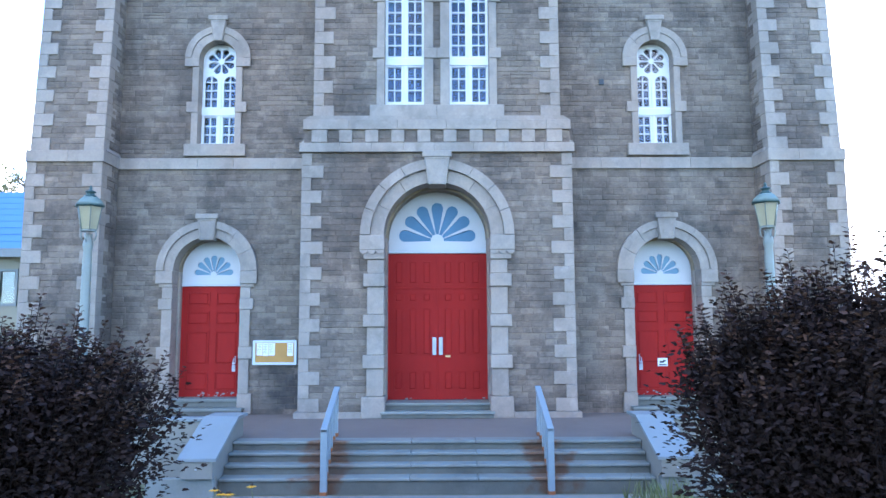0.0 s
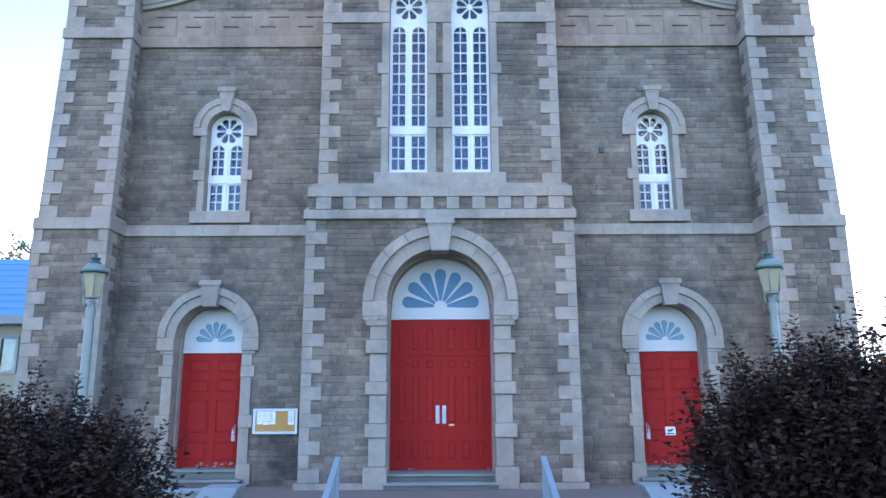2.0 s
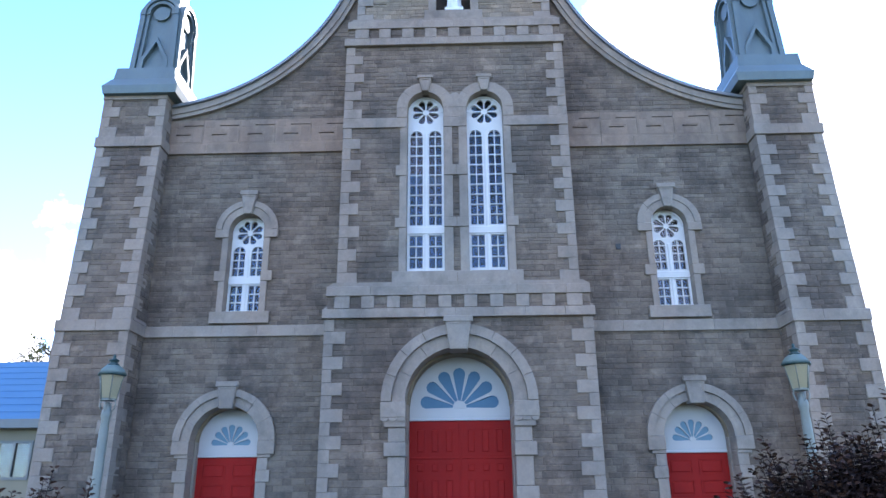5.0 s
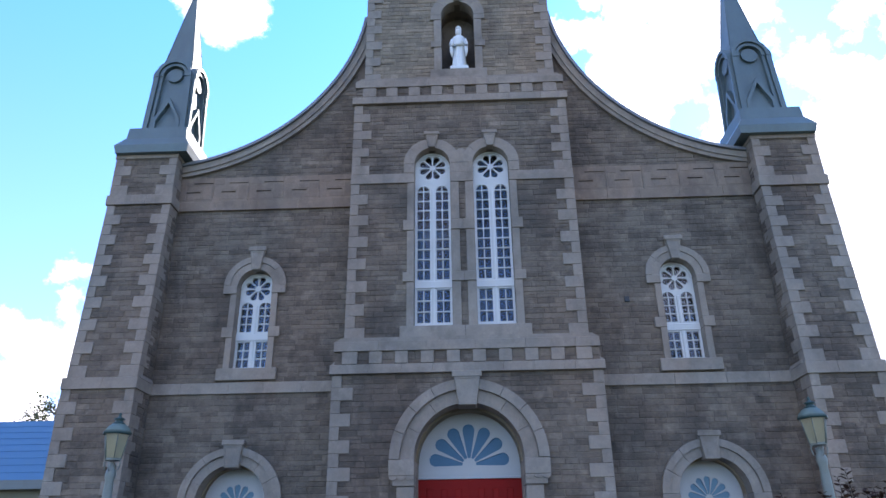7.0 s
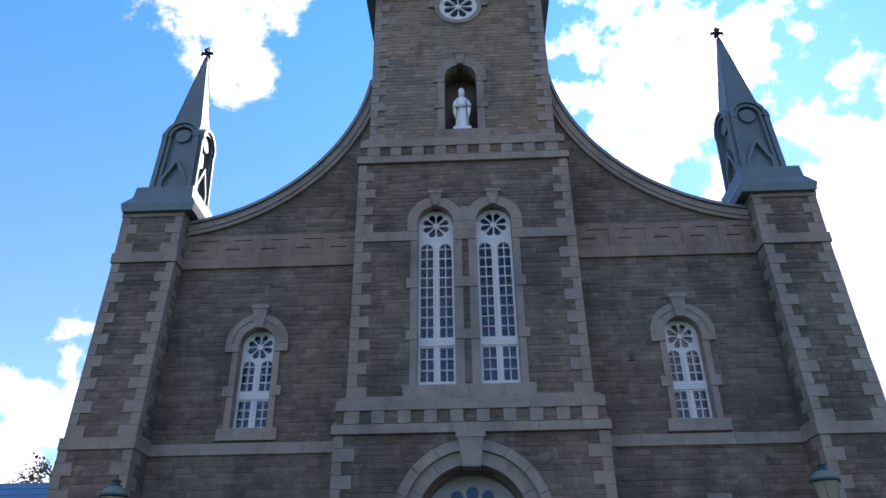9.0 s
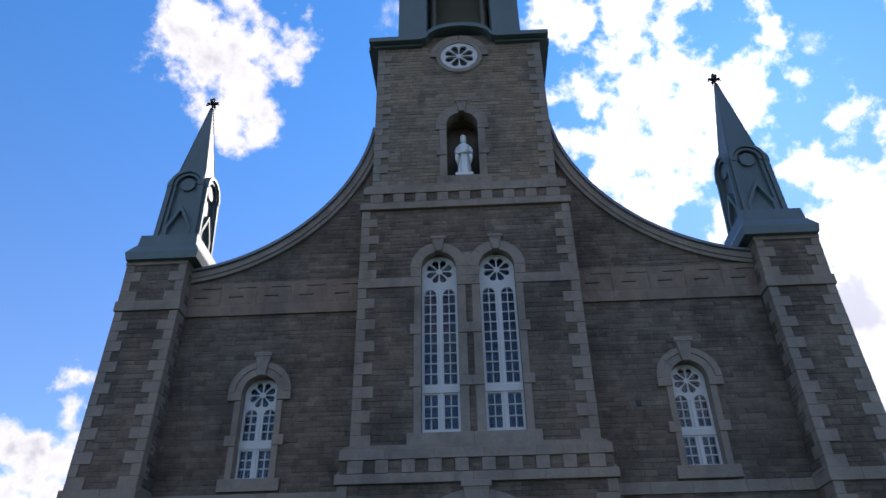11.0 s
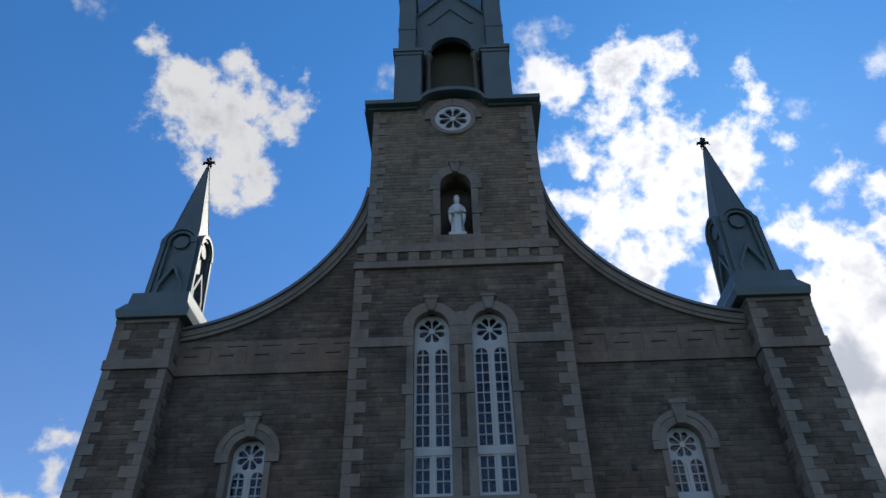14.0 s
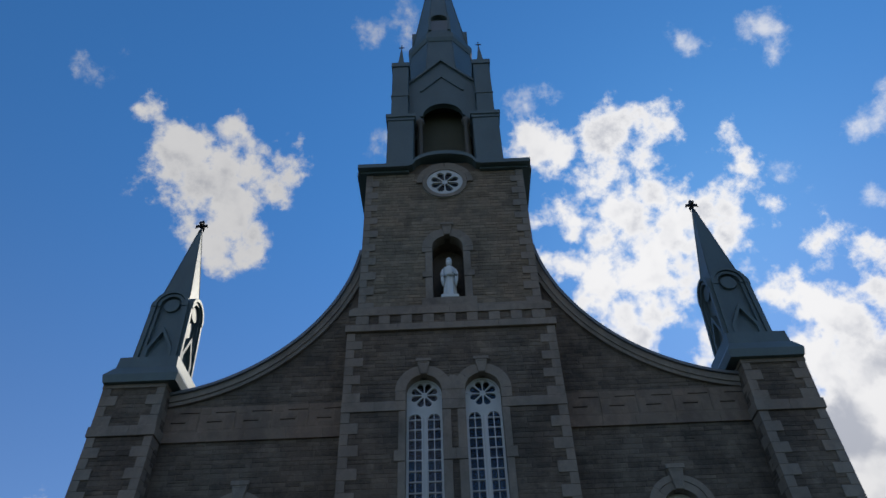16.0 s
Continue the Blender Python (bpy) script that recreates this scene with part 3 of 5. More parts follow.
def lights(window, x0, x1, z0, z1, cols, rows, y, arched):
    """One light of a window: panes and glazing bars. The opening's head is round if arched."""
    zt = z1 + (x1 - x0) / 2 if arched else z1
    for c in range(cols):
        for r in range(rows):
            xa, xb = x0 + (x1 - x0) * c / cols, x0 + (x1 - x0) * (c + 1) / cols
            za, zb = z0 + (z1 - z0) * r / rows, z0 + (z1 - z0) * (r + 1) / rows
            ob = shared("pane", pane_me, window, ((xa + xb) / 2, y + 0.035, (za + zb) / 2), (xb - xa + 0.004, 0.006, zb - za + 0.004), (radians(rng.uniform(-0.7, 0.7)), 0, radians(rng.uniform(-0.7, 0.7))))
            ob.visible_shadow = False
    if arched:
        bm = bmesh.new()
        prism(bm, [(x0, z1), (x1, z1)] + arc((x0 + x1) / 2, z1, (x1 - x0) / 2, 0, 180, 10)[1:-1], y + 0.032, y + 0.038)
        ob = part("pane", bm, GLASS, window)
        ob.visible_shadow = False
    for c in range(1, cols):
        x = x0 + (x1 - x0) * c / cols
        shared("glazing_bar", bar_me, window, (x, y + 0.02, (z0 + zt) / 2), (0.024, 0.05, zt - z0))
    for r in range(1, rows + (1 if arched else 0)):
        z = z0 + (z1 - z0) * r / rows
        shared("glazing_bar", bar_me, window, ((x0 + x1) / 2, y + 0.018, z), (x1 - x0, 0.046, 0.024))


def church_window(cx, half, z0, zs, y, low, high, rose_r, rows_low, rows_high, mull=0.075):
    """A white double-light window with a flower in its round head. low, high: z ranges of the lower and upper lights."""
    w = thing("window", "", "")
    w.parent = church
    tagged(w, "white-painted wooden church window with a flower-shaped head")
    stile = 0.055
    hw = half - stile
    outer = [(cx - half, z0), (cx + half, z0)] + arc(cx, zs, half, 0, 180, 24)
    holes, boxes = [], []
    for s in (-1, 1):
        a, b = sorted((cx + s * mull, cx + s * hw))
        holes.append([(a, low[0]), (b, low[0]), (b, low[1]), (a, low[1])])
        holes.append([(a, high[0]), (b, high[0])] + arc((a + b) / 2, high[1], (b - a) / 2, 0, 180, 10))
        boxes.append((a, b))
    zc = zs + (half - rose_r) * 0.15
    pet = petals(cx, zc, rose_r * 0.22, rose_r, 8, rose_r * 0.245, 22.5)
    part("frame", slab([outer] + holes + pet, y, y + 0.07), WINDOWW, w)
    for a, b in boxes:
        lights(w, a, b, low[0], low[1], 2, rows_low, y + 0.01, False)
        lights(w, a, b, high[0], high[1], 2, rows_high, y + 0.01, True)
    bm = bmesh.new()
    prism(bm, arc(cx, zc, rose_r * 1.03, 0, 345, 23), y + 0.045, y + 0.05)
    g = part("flower_pane", bm, GLASS, w)
    g.visible_shadow = False
    # raised rails between the lights and a rim round the frame
    part("transom", BX(cx - half, cx + half, y - 0.03, y + 0.002, low[1] + 0.03, high[0] - 0.05, bev=0.008), WINDOWW, w)
    part("bottom_rail", BX(cx - half, cx + half, y - 0.025, y + 0.002, z0, z0 + 0.06, bev=0.008), WINDOWW, w)
    part("mullion", BX(cx - 0.03, cx + 0.03, y - 0.022, y + 0.002, z0 + 0.06, high[1] + 0.05, bev=0.008), WINDOWW, w)
    bm = bmesh.new()
    prism(bm, arc(cx, zs, half - 0.002, 0, 180, 24) + arc(cx, zs, half - 0.05, 180, 0, 24), y - 0.02, y + 0.002)
    part("head_rim", bm, WINDOWW, w)
    return w


def bay_curve(s, r):
    """Points of the gable's sweep, from the buttress to the tower, at radius r from its centre."""
    r -= 0.05 if s < 0 else 0.0
    a0 = math.degrees(math.atan2(-math.sqrt(r * r - (CX - 7.2) ** 2), 7.2 - CX))
    a1 = math.degrees(math.atan2(16.35 - CZ, -math.sqrt(max(r * r - (16.35 - CZ) ** 2, 0))))
    a0, a1 = a0 % 360, a1 % 360
    return [(s * x, z) for x, z in arc(CX, CZ, r, a0, a1, 28)]


def side_bay(s):
    """One side bay: wall with door and window, bands, key-pattern frieze and swept coping."""
    dx, wx = s * DOOR_X, s * WIN_X
    top = bay_curve(s, CR + 0.12)
    outer = [(s * 2.3, -0.3), (s * 7.3, -0.3), (s * 7.3, top[0][1])] + top + [(s * 2.3, top[-1][1])]
    w = part("wall", slab([outer, arch_open(dx, 0.775, 0.62, 3.68), arch_open(wx, 0.45, 6.42, 8.5)], 0.0, 0.62), MORTAR, church, "coursed grey rubble-stone wall of a side bay")
    b0, b1 = sorted((s * 2.72, s * 7.08))

    def blocked(za, zb):
        g, zm = [], (za + zb) / 2
        if zb > 5.95 and za < 6.2 or zb > 10.52 and za < 11.43:
            return [(b0 - 1, b1 + 1)]
        if zm < 3.68:
            g.append((dx - 0.93, dx + 0.93))
        for c in (chord(dx, 3.68, 1.06, za, zb) if zm > 3.3 else None, chord(wx, 8.5, 0.70, za, zb) if zm > 8.2 else None):
            if c:
                g.append(c)
        if 6.2 < zm < 8.5:
            g.append((wx - 0.53, wx + 0.53))
        dz = zm - CZ
        r = CR + 0.22
        if zb > 11.4 and r * r > dz * dz:
            xs = CX - math.sqrt(r * r - dz * dz)
            g.append((xs, 20) if s > 0 else (-20, -xs))
        return g

    for z0, z1, keep in ((0.7, 5.95, 300), (6.2, 10.52, 0), (11.43, 16.2, 0)):
        masonry(w, b0, b1, z0, z1, 0.0, blocked, keep)
    # door surround
    for q in (-1, 1):
        def jb(a, b, y0, z0, z1):
            x0, x1 = sorted((dx + q * a, dx + q * b))
            block(w, x0, x1, y0, 0.3, z0, z1, "jamb_stone")
        jb(0.735, 1.10, -0.10, 3.40, 3.68)
        jb(0.735, 1.03, -0.07, 3.33, 3.395)
        jb(0.737, 0.96, -0.05, 3.08, 3.325)
        jb(0.735, 1.03, -0.08, 2.84, 3.075)
        jb(0.737, 0.96, -0.05, 2.04, 2.835)
        jb(0.735, 1.03, -0.08, 1.78, 2.035)
        jb(0.737, 0.96, -0.05, 1.04, 1.775)
        jb(0.735, 1.04, -0.09, 0.62, 1.035)
    voussoirs(w, dx, 3.684, 0.735, 0.935, -0.06, 0.3, 3, 0.18)
    voussoirs(w, dx, 3.684, 0.939, 1.095, -0.11, 0.02, 3, 0.2, "hood_stone")
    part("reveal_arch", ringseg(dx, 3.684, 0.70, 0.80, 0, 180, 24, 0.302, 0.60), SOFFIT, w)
    for q in (-1, 1):
        x0, x1 = sorted((dx + q * 0.70, dx + q * 0.80))
        block(w, x0, x1, 0.302, 0.60, 0.7, 3.684, "jamb_stone")
    keystone(w, dx, 4.34, 4.90, 0.155, 0.22, -0.17, 0.1)
    for ya, za, zb, hw in ((-0.30, 0.60, 0.75, 0.9), (-0.06, 0.752, 0.93, 0.82)):
        block(w, dx - hw + 0.02, dx + hw - 0.02, ya + 0.035, 0.45, za, zb - 0.058, "riser", mat=RISER_SHADED)
        block(w, dx - hw, dx + hw, ya, 0.455, zb - 0.056, zb, "door_step", mat=CONCRETE)
    # window surround
    for q in (-1, 1):
        def wb(a, b, y0, z0, z1):
            x0, x1 = sorted((wx + q * a, wx + q * b))
            block(w, x0, x1, y0, 0.3, z0, z1, "jamb_stone")
        wb(0.41, 0.735, -0.075, 8.30, 8.5)
        wb(0.412, 0.56, -0.05, 7.484, 8.296)
        wb(0.41, 0.67, -0.065, 7.24, 7.48)
        wb(0.412, 0.56, -0.05, 6.512, 7.236)
    block(w, wx - 0.68, wx + 0.68, -0.10, 0.32, 6.235, 6.508, "sill")
    voussoirs(w, wx, 8.504, 0.41, 0.585, -0.05, 0.3, 2, 0.12)
    voussoirs(w, wx, 8.504, 0.589, 0.735, -0.075, 0.02, 2, 0.14, "hood_stone")
    keystone(w, wx, 8.88, 9.45, 0.10, 0.19, -0.12, 0.1)
    # bands
    course(w, b0 - 0.05, b1 + 0.05, -0.06, 0.1, 5.94, 6.19, 0.9)
    course(w, b0 - 0.05, b1 + 0.05, -0.07, 0.1, 10.51, 10.765, 0.85, mat=FRIEZE)
    x = b0 - 0.05
    n = 5
    pw = (b1 - b0 + 0.1) / n
    for i in range(n):
        a = x + i * pw
        fz = part("frieze_stone", slab([[(a + 0.004, 10.769), (a + pw - 0.004, 10.769), (a + pw - 0.004, 11.44), (a + 0.004, 11.44)],
                                        [(a + pw * 0.43, 11.30), (a + pw * 0.97, 11.30), (a + pw * 0.97, 11.275), (a + pw * 0.43, 11.275)],
                                        [(a + pw * 0.23, 11.05), (a + pw * 0.64, 11.05), (a + pw * 0.64, 11.02), (a + pw * 0.23, 11.02)]], -0.055, 0.06), FRIEZE, w)
        for (u0, u1, v0, v1) in ((0.05, 0.30, 11.24, 11.40), (0.05, 0.23, 10.83, 11.22), (0.72, 0.95, 10.83, 11.22), (0.30, 0.70, 11.09, 11.20), (0.30, 0.70, 10.83, 10.95)):
            part("frieze_relief", BX(a + pw * u0, a + pw * u1, -0.060, -0.05, v0, v1, bev=0.003), FRIEZE, w)
    # coping along the sweep
    hi, lo = bay_curve(s, CR + 0.03), bay_curve(s, CR + 0.195)
    for i in range(0, 28, 4):
        bm = bmesh.new()
        prism(bm, hi[i:i + 5] + lo[i:i + 5][::-1], -0.13, 0.66)
        part("coping_stone", bm, TRIM, w)
    under = bay_curve(s, CR + 0.30)
    for i in range(0, 28, 4):
        bm = bmesh.new()
        prism(bm, lo[i:i + 5] + under[i:i + 5][::-1], -0.095, 0.3)
        part("bed_mould", bm, TRIM, w)
    hi, lo = bay_curve(s, CR - 0.05), bay_curve(s, CR + 0.026)
    bm = bmesh.new()
    prism(bm, hi + lo[::-1], -0.20, 0.74)
    part("coping_flashing", bm, EDGE, w)
    # window and door
    church_window(wx, 0.408, 6.51, 8.5, 0.22, (6.60, 7.20), (7.44, 8.03), 0.31, 3, 3)
    door = thing("door", "", "")
    door.parent = church
    tagged(door, "red-painted panelled wooden side door")
    y = 0.46
    part("leaf", BX(dx - 0.70, dx + 0.70, y, y + 0.06, 0.935, 3.37), RED, door)
    for z0, z1 in ((2.93, 3.25), (2.50, 2.82), (1.62, 2.38), (1.05, 1.48)):
        for q in (-1, 1):
            x0, x1 = sorted((dx + q * 0.07, dx + q * 0.58))
            raised_panel(door, x0, x1, y, z0, z1)
    hx = dx + (0.50 if s < 0 else -0.50)
    bm = BX(hx - 0.04, hx + 0.04, y - 0.012, y, 1.47, 1.83, bev=0.004)
    part("handle_plate", bm, STEEL, door)
    bm = bmesh.new()
    tube(bm, [(hx, y - 0.01, 1.53), (hx, y - 0.06, 1.56), (hx, y - 0.06, 1.74), (hx, y - 0.01, 1.77)], 0.012)
    part("door_handle", bm, STEEL, door)
    kx = hx - 0.14 if s < 0 else hx + 0.14
    part("lock", BX(kx - 0.055, kx + 0.055, y - 0.008, y, 1.89, 1.95, bev=0.003), BRASS, door)
    tagged(part("paint_chips", chips(dx - 0.62, dx + 0.62, 0.95, 1.03, y - 0.002, 16), CHEEK, door), kind="stuff")
    tym(dx, 0.70, 3.37, 3.684, y - 0.02, (3.63, 0.44), FAN)


def chips(x0, x1, z0, z1, y, n):
    """Small bare spots where the paint has come off."""
    bm = bmesh.new()
    for i in range(n):
        cx, cz, r = rng.uniform(x0, x1), z0 + (z1 - z0) * rng.random() ** 2, rng.uniform(0.008, 0.03)
        k = rng.randint(5, 7)
        prism(bm, [(cx + r * 1.8 * rng.uniform(0.5, 1) * math.cos(math.tau * j / k), cz + r * rng.uniform(0.4, 1) * math.sin(math.tau * j / k)) for j in range(k)], y, y + 0.004)
    return bm


def raised_panel(door, x0, x1, y, z0, z1):
    """A fielded panel with a moulding round it."""
    part("panel_moulding", slab([[(x0, z0), (x1, z0), (x1, z1), (x0, z1)], [(x0 + 0.022, z0 + 0.022), (x1 - 0.022, z0 + 0.022), (x1 - 0.022, z1 - 0.022), (x0 + 0.022, z1 - 0.022)]], y - 0.018, y + 0.004), RED, door)
    bm = bmesh.new()
    field = [(x0 + 0.035, x1 - 0.035, z0 + 0.035, z1 - 0.035, y + 0.004), (x0 + 0.06, x1 - 0.06, z0 + 0.06, z1 - 0.06, y - 0.014)]
    rings = [[bm.verts.new(p) for p in ((a, yy, c), (b, yy, c), (b, yy, d), (a, yy, d))] for a, b, c, d, yy in field]
    for i in range(4):
        bm.faces.new((rings[0][i], rings[0][(i + 1) % 4], rings[1][(i + 1) % 4], rings[1][i]))
    bm.faces.new(rings[1])
    bm.faces.new(rings[0][::-1])
    part("panel", bm, RED, door)


def tym(cx, half, z0, zs, y, fan, blue):
    """White board above a door with a fan of blue leaves cut into it."""
    t = thing("fanlight", "", "")
    t.parent = church
    tagged(t, "white half-round board with a pale blue fan")
    fz, fr = fan
    pet = petals(cx, fz, fr * 0.17, fr, 7, fr * 0.155, 9, 162, True)
    part("board", slab([[(cx - half, z0), (cx + half, z0)] + arc(cx, zs, half, 0, 180, 24)] + pet, y, y + 0.05), PAINTW_SHADED, t)
    part("fan_backing", BX(cx - fr - 0.05, cx + fr + 0.05, y + 0.03, y + 0.045, fz - 0.05, fz + fr + 0.06), blue, t)
    bm = bmesh.new()
    prism(bm, arc(cx, fz - 0.02, fr * 0.13, 0, 180, 10), y - 0.015, y + 0.01)
    part("fan_boss", bm, PAINTW_SHADED, t)
    part("head_rail", BX(cx - half, cx + half, y - 0.03, y, z0, z0 + 0.05, bev=0.008), PAINTW_SHADED, t)


for s in (-1, 1):
    side_bay(s)


# ---- buttresses
def buttress(s):
    i0, o_lo, o_hi = 7.08, 8.66, 8.61
    bm = BX(*sorted((s * i0, s * o_lo)), Y_BUT, 1.6, -0.3, 6.198)
    box(bm, *sorted((s * i0, s * o_hi)), Y_BUT + 0.02, 1.6, 6.2, 10.5)
    box(bm, *sorted((s * i0, s * o_hi)), Y_BUT + 0.02, 1.6, 10.502, 11.95)
    w = part("buttress", bm, MORTAR, church, "square corner buttress of grey stone with pale quoins")
    for z0, z1, o, y, keep in ((0.0, 5.95, o_lo, Y_BUT, 120), (6.2, 10.5, o_hi, Y_BUT + 0.02, 0), (10.77, 11.88, o_hi, Y_BUT + 0.02, 0)):
        a, b = sorted((s * i0, s * o))
        quoins(w, a, 1, z0, z1, y, 0.40, 0.2)
        quoins(w, b, -1, z0, z1, y, 0.40, 0.2)
        masonry(w, a, b, z0, z1, y, lambda p, q: [quoin_gap(a, 1, z0, z1, p, q, 0.40, 0.2), quoin_gap(b, -1, z0, z1, p, q, 0.40, 0.2)], keep)
        masonry(w, y + 0.22, 0.0, z0, z1, 0, lambda p, q: [], 0, flip=(s * i0, -1 if s > 0 else 1))
        masonry(w, y + 0.22, 1.5, z0, z1, 0, lambda p, q: [], 0, flip=(s * o, 1 if s > 0 else -1))
    a, b = sorted((s * (i0 - 0.05), s * (o_lo + 0.02)))
    course(w, a, b, Y_BUT - 0.07, 0.3, 5.94, 6.19, 0.8)
    bm = bmesh.new()
    frustum(bm, (a + b) / 2, 0.3, 6.194, 6.28, 1, 0.96, 4, 45, (b - a) / 2 * 1.414, 0.97 * 1.414)
    part("weathering", bm, TRIM, w)
    a, b = sorted((s * (i0 - 0.05), s * (o_hi + 0.05)))
    course(w, a, b, Y_BUT - 0.05, 0.3, 10.505, 10.765, 0.8)
    block(w, a + 0.02, b - 0.02, Y_BUT - 0.03, 1.6, 11.80, 11.93, "cap_stone")
    # the upper stage leans back a little
    for ob in (w, *w.children):
        if ob.scale.x == 1.0:
            for v in ob.data.vertices:
                if v.co.y < 0.2:
                    v.co.y += 0.058 * (min(max(v.co.z, 6.2), 10.5) - 6.2)


for s in (-1, 1):
    buttress(s)


# ---- corner pinnacles, sheet metal
def pinnacle(s):
    cx, cy = s * 7.68, 0.16
    p = thing("pinnacle", "", "")
    p.parent = church
    tagged(p, "blue-grey sheet-metal pinnacle with a cross on its spire")
    bm = bmesh.new()
    q = math.sqrt(2)
    frustum(bm, cx + s * 0.03, cy + 0.1, 11.90, 12.10, 0.90, 0.94, 4, 45, q, q * 1.02)
    frustum(bm, cx + s * 0.03, cy + 0.1, 12.098, 12.38, 0.94, 0.78, 4, 45, q, q * 1.02)
    frustum(bm, cx + s * 0.02, cy + 0.1, 12.378, 12.72, 0.77, 0.74, 4, 45, q, q * 1.02)
    part("plinth", bm, METAL, p)
    cx = s * 7.59
    bm = frustum(bmesh.new(), cx, cy, 12.6, 15.02, 0.48, 0.39, 4, 45, q, q)
    part("body", bm, METAL, p)
    # on each face a hooded round panel above a small gable
    for k in range(4):
        m = Matrix.Translation((cx, cy, 0)) @ Matrix.Rotation(radians(90 * k), 4, "Z")
        y = -0.455
        for name, bm in (
            ("hood", ringseg(0, 14.46, 0.39, 0.48, -8, 188, 16, y - 0.13, y + 0.12)),
            ("inner_hood", ringseg(0, 14.46, 0.29, 0.375, -5, 185, 16, y - 0.085, y + 0.12)),
            ("roundel", prism(bmesh.new(), arc(0, 14.48, 0.21, 0, 345, 23), y - 0.03, y + 0.1)),
        ):
            bm.transform(m)
            part(name, bm, METAL, p)
        for e in (-1, 1):
            for off, wd, pr in ((0.435, 0.09, 0.11), (0.33, 0.075, 0.06)):
                bm = BX(e * off - wd / 2, e * off + wd / 2, y - pr, y + 0.12, 12.68, 14.44)
                for v in bm.verts:
                    if v.co.z < 13:
                        v.co.y -= 0.05
                        v.co.x += e * 0.06
                bm.transform(m)
                part("hood_leg", bm, METAL, p)
            bm = bmesh.new()
            prism(bm, [(e * 0.36, 12.70), (e * 0.36, 13.02), (0, 13.72), (0, 13.55), (e * 0.27, 13.0), (e * 0.27, 12.70)], y - 0.12, y + 0.1)
            bm.transform(m)
            part("gable", bm, METAL, p)
    bm = frustum(bmesh.new(), cx, cy, 14.9, 17.75, 0.39, 0.03, 4, 45, q, q)
    part("spire", bm, METAL, p)
    for k in range(4):
        a = radians(45 + 90 * k)
        e0, e1 = 0.39 * q, 0.03 * q
        bm = tube(bmesh.new(), [(cx + e0 * math.cos(a), cy + e0 * math.sin(a), 14.9), (cx + e1 * math.cos(a), cy + e1 * math.sin(a), 17.75)], 0.014, 5)
        part("hip_seam", bm, METAL, p)
    bm = lathe(bmesh.new(), cx, cy, [(0.0, 17.60), (0.06, 17.64), (0.07, 17.68), (0.035, 17.73), (0.03, 17.90), (0.05, 18.0), (0.065, 18.08), (0.035, 18.16), (0.0, 18.2)], 8)
    for e in (-1, 1):
        tube(bm, [(cx, cy, 17.86), (cx + e * 0.08, cy, 17.95), (cx + e * 0.15, cy, 17.95), (cx + e * 0.19, cy, 17.87)], [0.04, 0.05, 0.05, 0.02], 8)
        tube(bm, [(cx, cy, 17.86), (cx, cy + e * 0.08, 17.95), (cx, cy + e * 0.15, 17.95), (cx, cy + e * 0.19, 17.87)], [0.04, 0.05, 0.05, 0.02], 8)
    part("cross", bm, CROSS, p)


for s in (-1, 1):
    pinnacle(s)

# ---- centre tower, lower stage
low = part("tower_lower_stage", slab([[(-2.86, -0.3), (2.86, -0.3), (2.86, 6.9), (-2.86, 6.9)], arch_open(0, 1.16, 0.5, 4.36, 28)], Y_LOW, 0.3), MORTAR, church, "projecting lower stage of the stone tower")
for e in (-1, 1):
    quoins(low, e * 2.86, -e, 0.72, 6.13, Y_LOW, 0.44, 0.2)


def low_block(za, zb):
    g, zm = [], (za + zb) / 2
    g += [quoin_gap(-2.86, 1, 0.72, 6.13, za, zb, 0.44, 0.2), quoin_gap(2.86, -1, 0.72, 6.13, za, zb, 0.44, 0.2)]
    if zm < 4.4:
        g.append((-1.42, 1.42))
    elif chord(0, 4.36, 1.58, za, zb):
        g.append(chord(0, 4.36, 1.58, za, zb))
    if zm > 5.4:
        g.append((-0.25, 0.25))
    return g


masonry(low, -2.86, 2.86, 0.72, 6.13, Y_LOW, low_block, 300)
course(low, -2.95, -1.12, Y_LOW - 0.09, 0.1, 0.45, 0.715, 0.9)
course(low, 1.12, 2.95, Y_LOW - 0.09, 0.1, 0.45, 0.715, 0.9)
for q in (-1, 1):
    def jb(a, b, y0, z0, z1):
        x0, x1 = sorted((q * a, q * b))
        block(low, x0, x1, y0, Y_LOW + 0.4, z0, z1, "jamb_stone", 0.012)
    jb(1.10, 1.62, Y_LOW - 0.17, 4.04, 4.356)
    jb(1.10, 1.54, Y_LOW - 0.13, 3.85, 4.035)
    for z0, z1 in ((3.28, 3.55), (2.45, 2.70), (1.60, 1.87)):
        jb(1.09, 1.54, Y_LOW - 0.14, z0, z1)
    for z0, z1 in ((3.555, 3.845), (2.705, 3.275), (1.875, 2.445), (1.035, 1.595)):
        jb(1.11, 1.46, Y_LOW - 0.09, z0, z1)
    jb(1.08, 1.56, Y_LOW - 0.16, 0.60, 1.03)
    x0, x1 = sorted((q * 1.085, q * 1.2))
    block(low, x0, x1, Y_LOW + 0.404, 0.29, 0.6, 4.36, "jamb_stone")
for q in (-1, 1):
    for x in (1.19, 1.36, 1.53):
        bm = bmesh.new()
        prism(bm, arc(q * x, 4.038, 0.082, 180, 360, 10), Y_LOW - 0.165, Y_LOW - 0.125)
        part("scallop", bm, TRIM, low)
voussoirs(low, 0, 4.36, 1.12, 1.395, Y_LOW - 0.10, Y_LOW + 0.4, 3, 0.2)
voussoirs(low, 0, 4.36, 1.40, 1.61, Y_LOW - 0.18, Y_LOW + 0.02, 4, 0.22, "hood_stone")
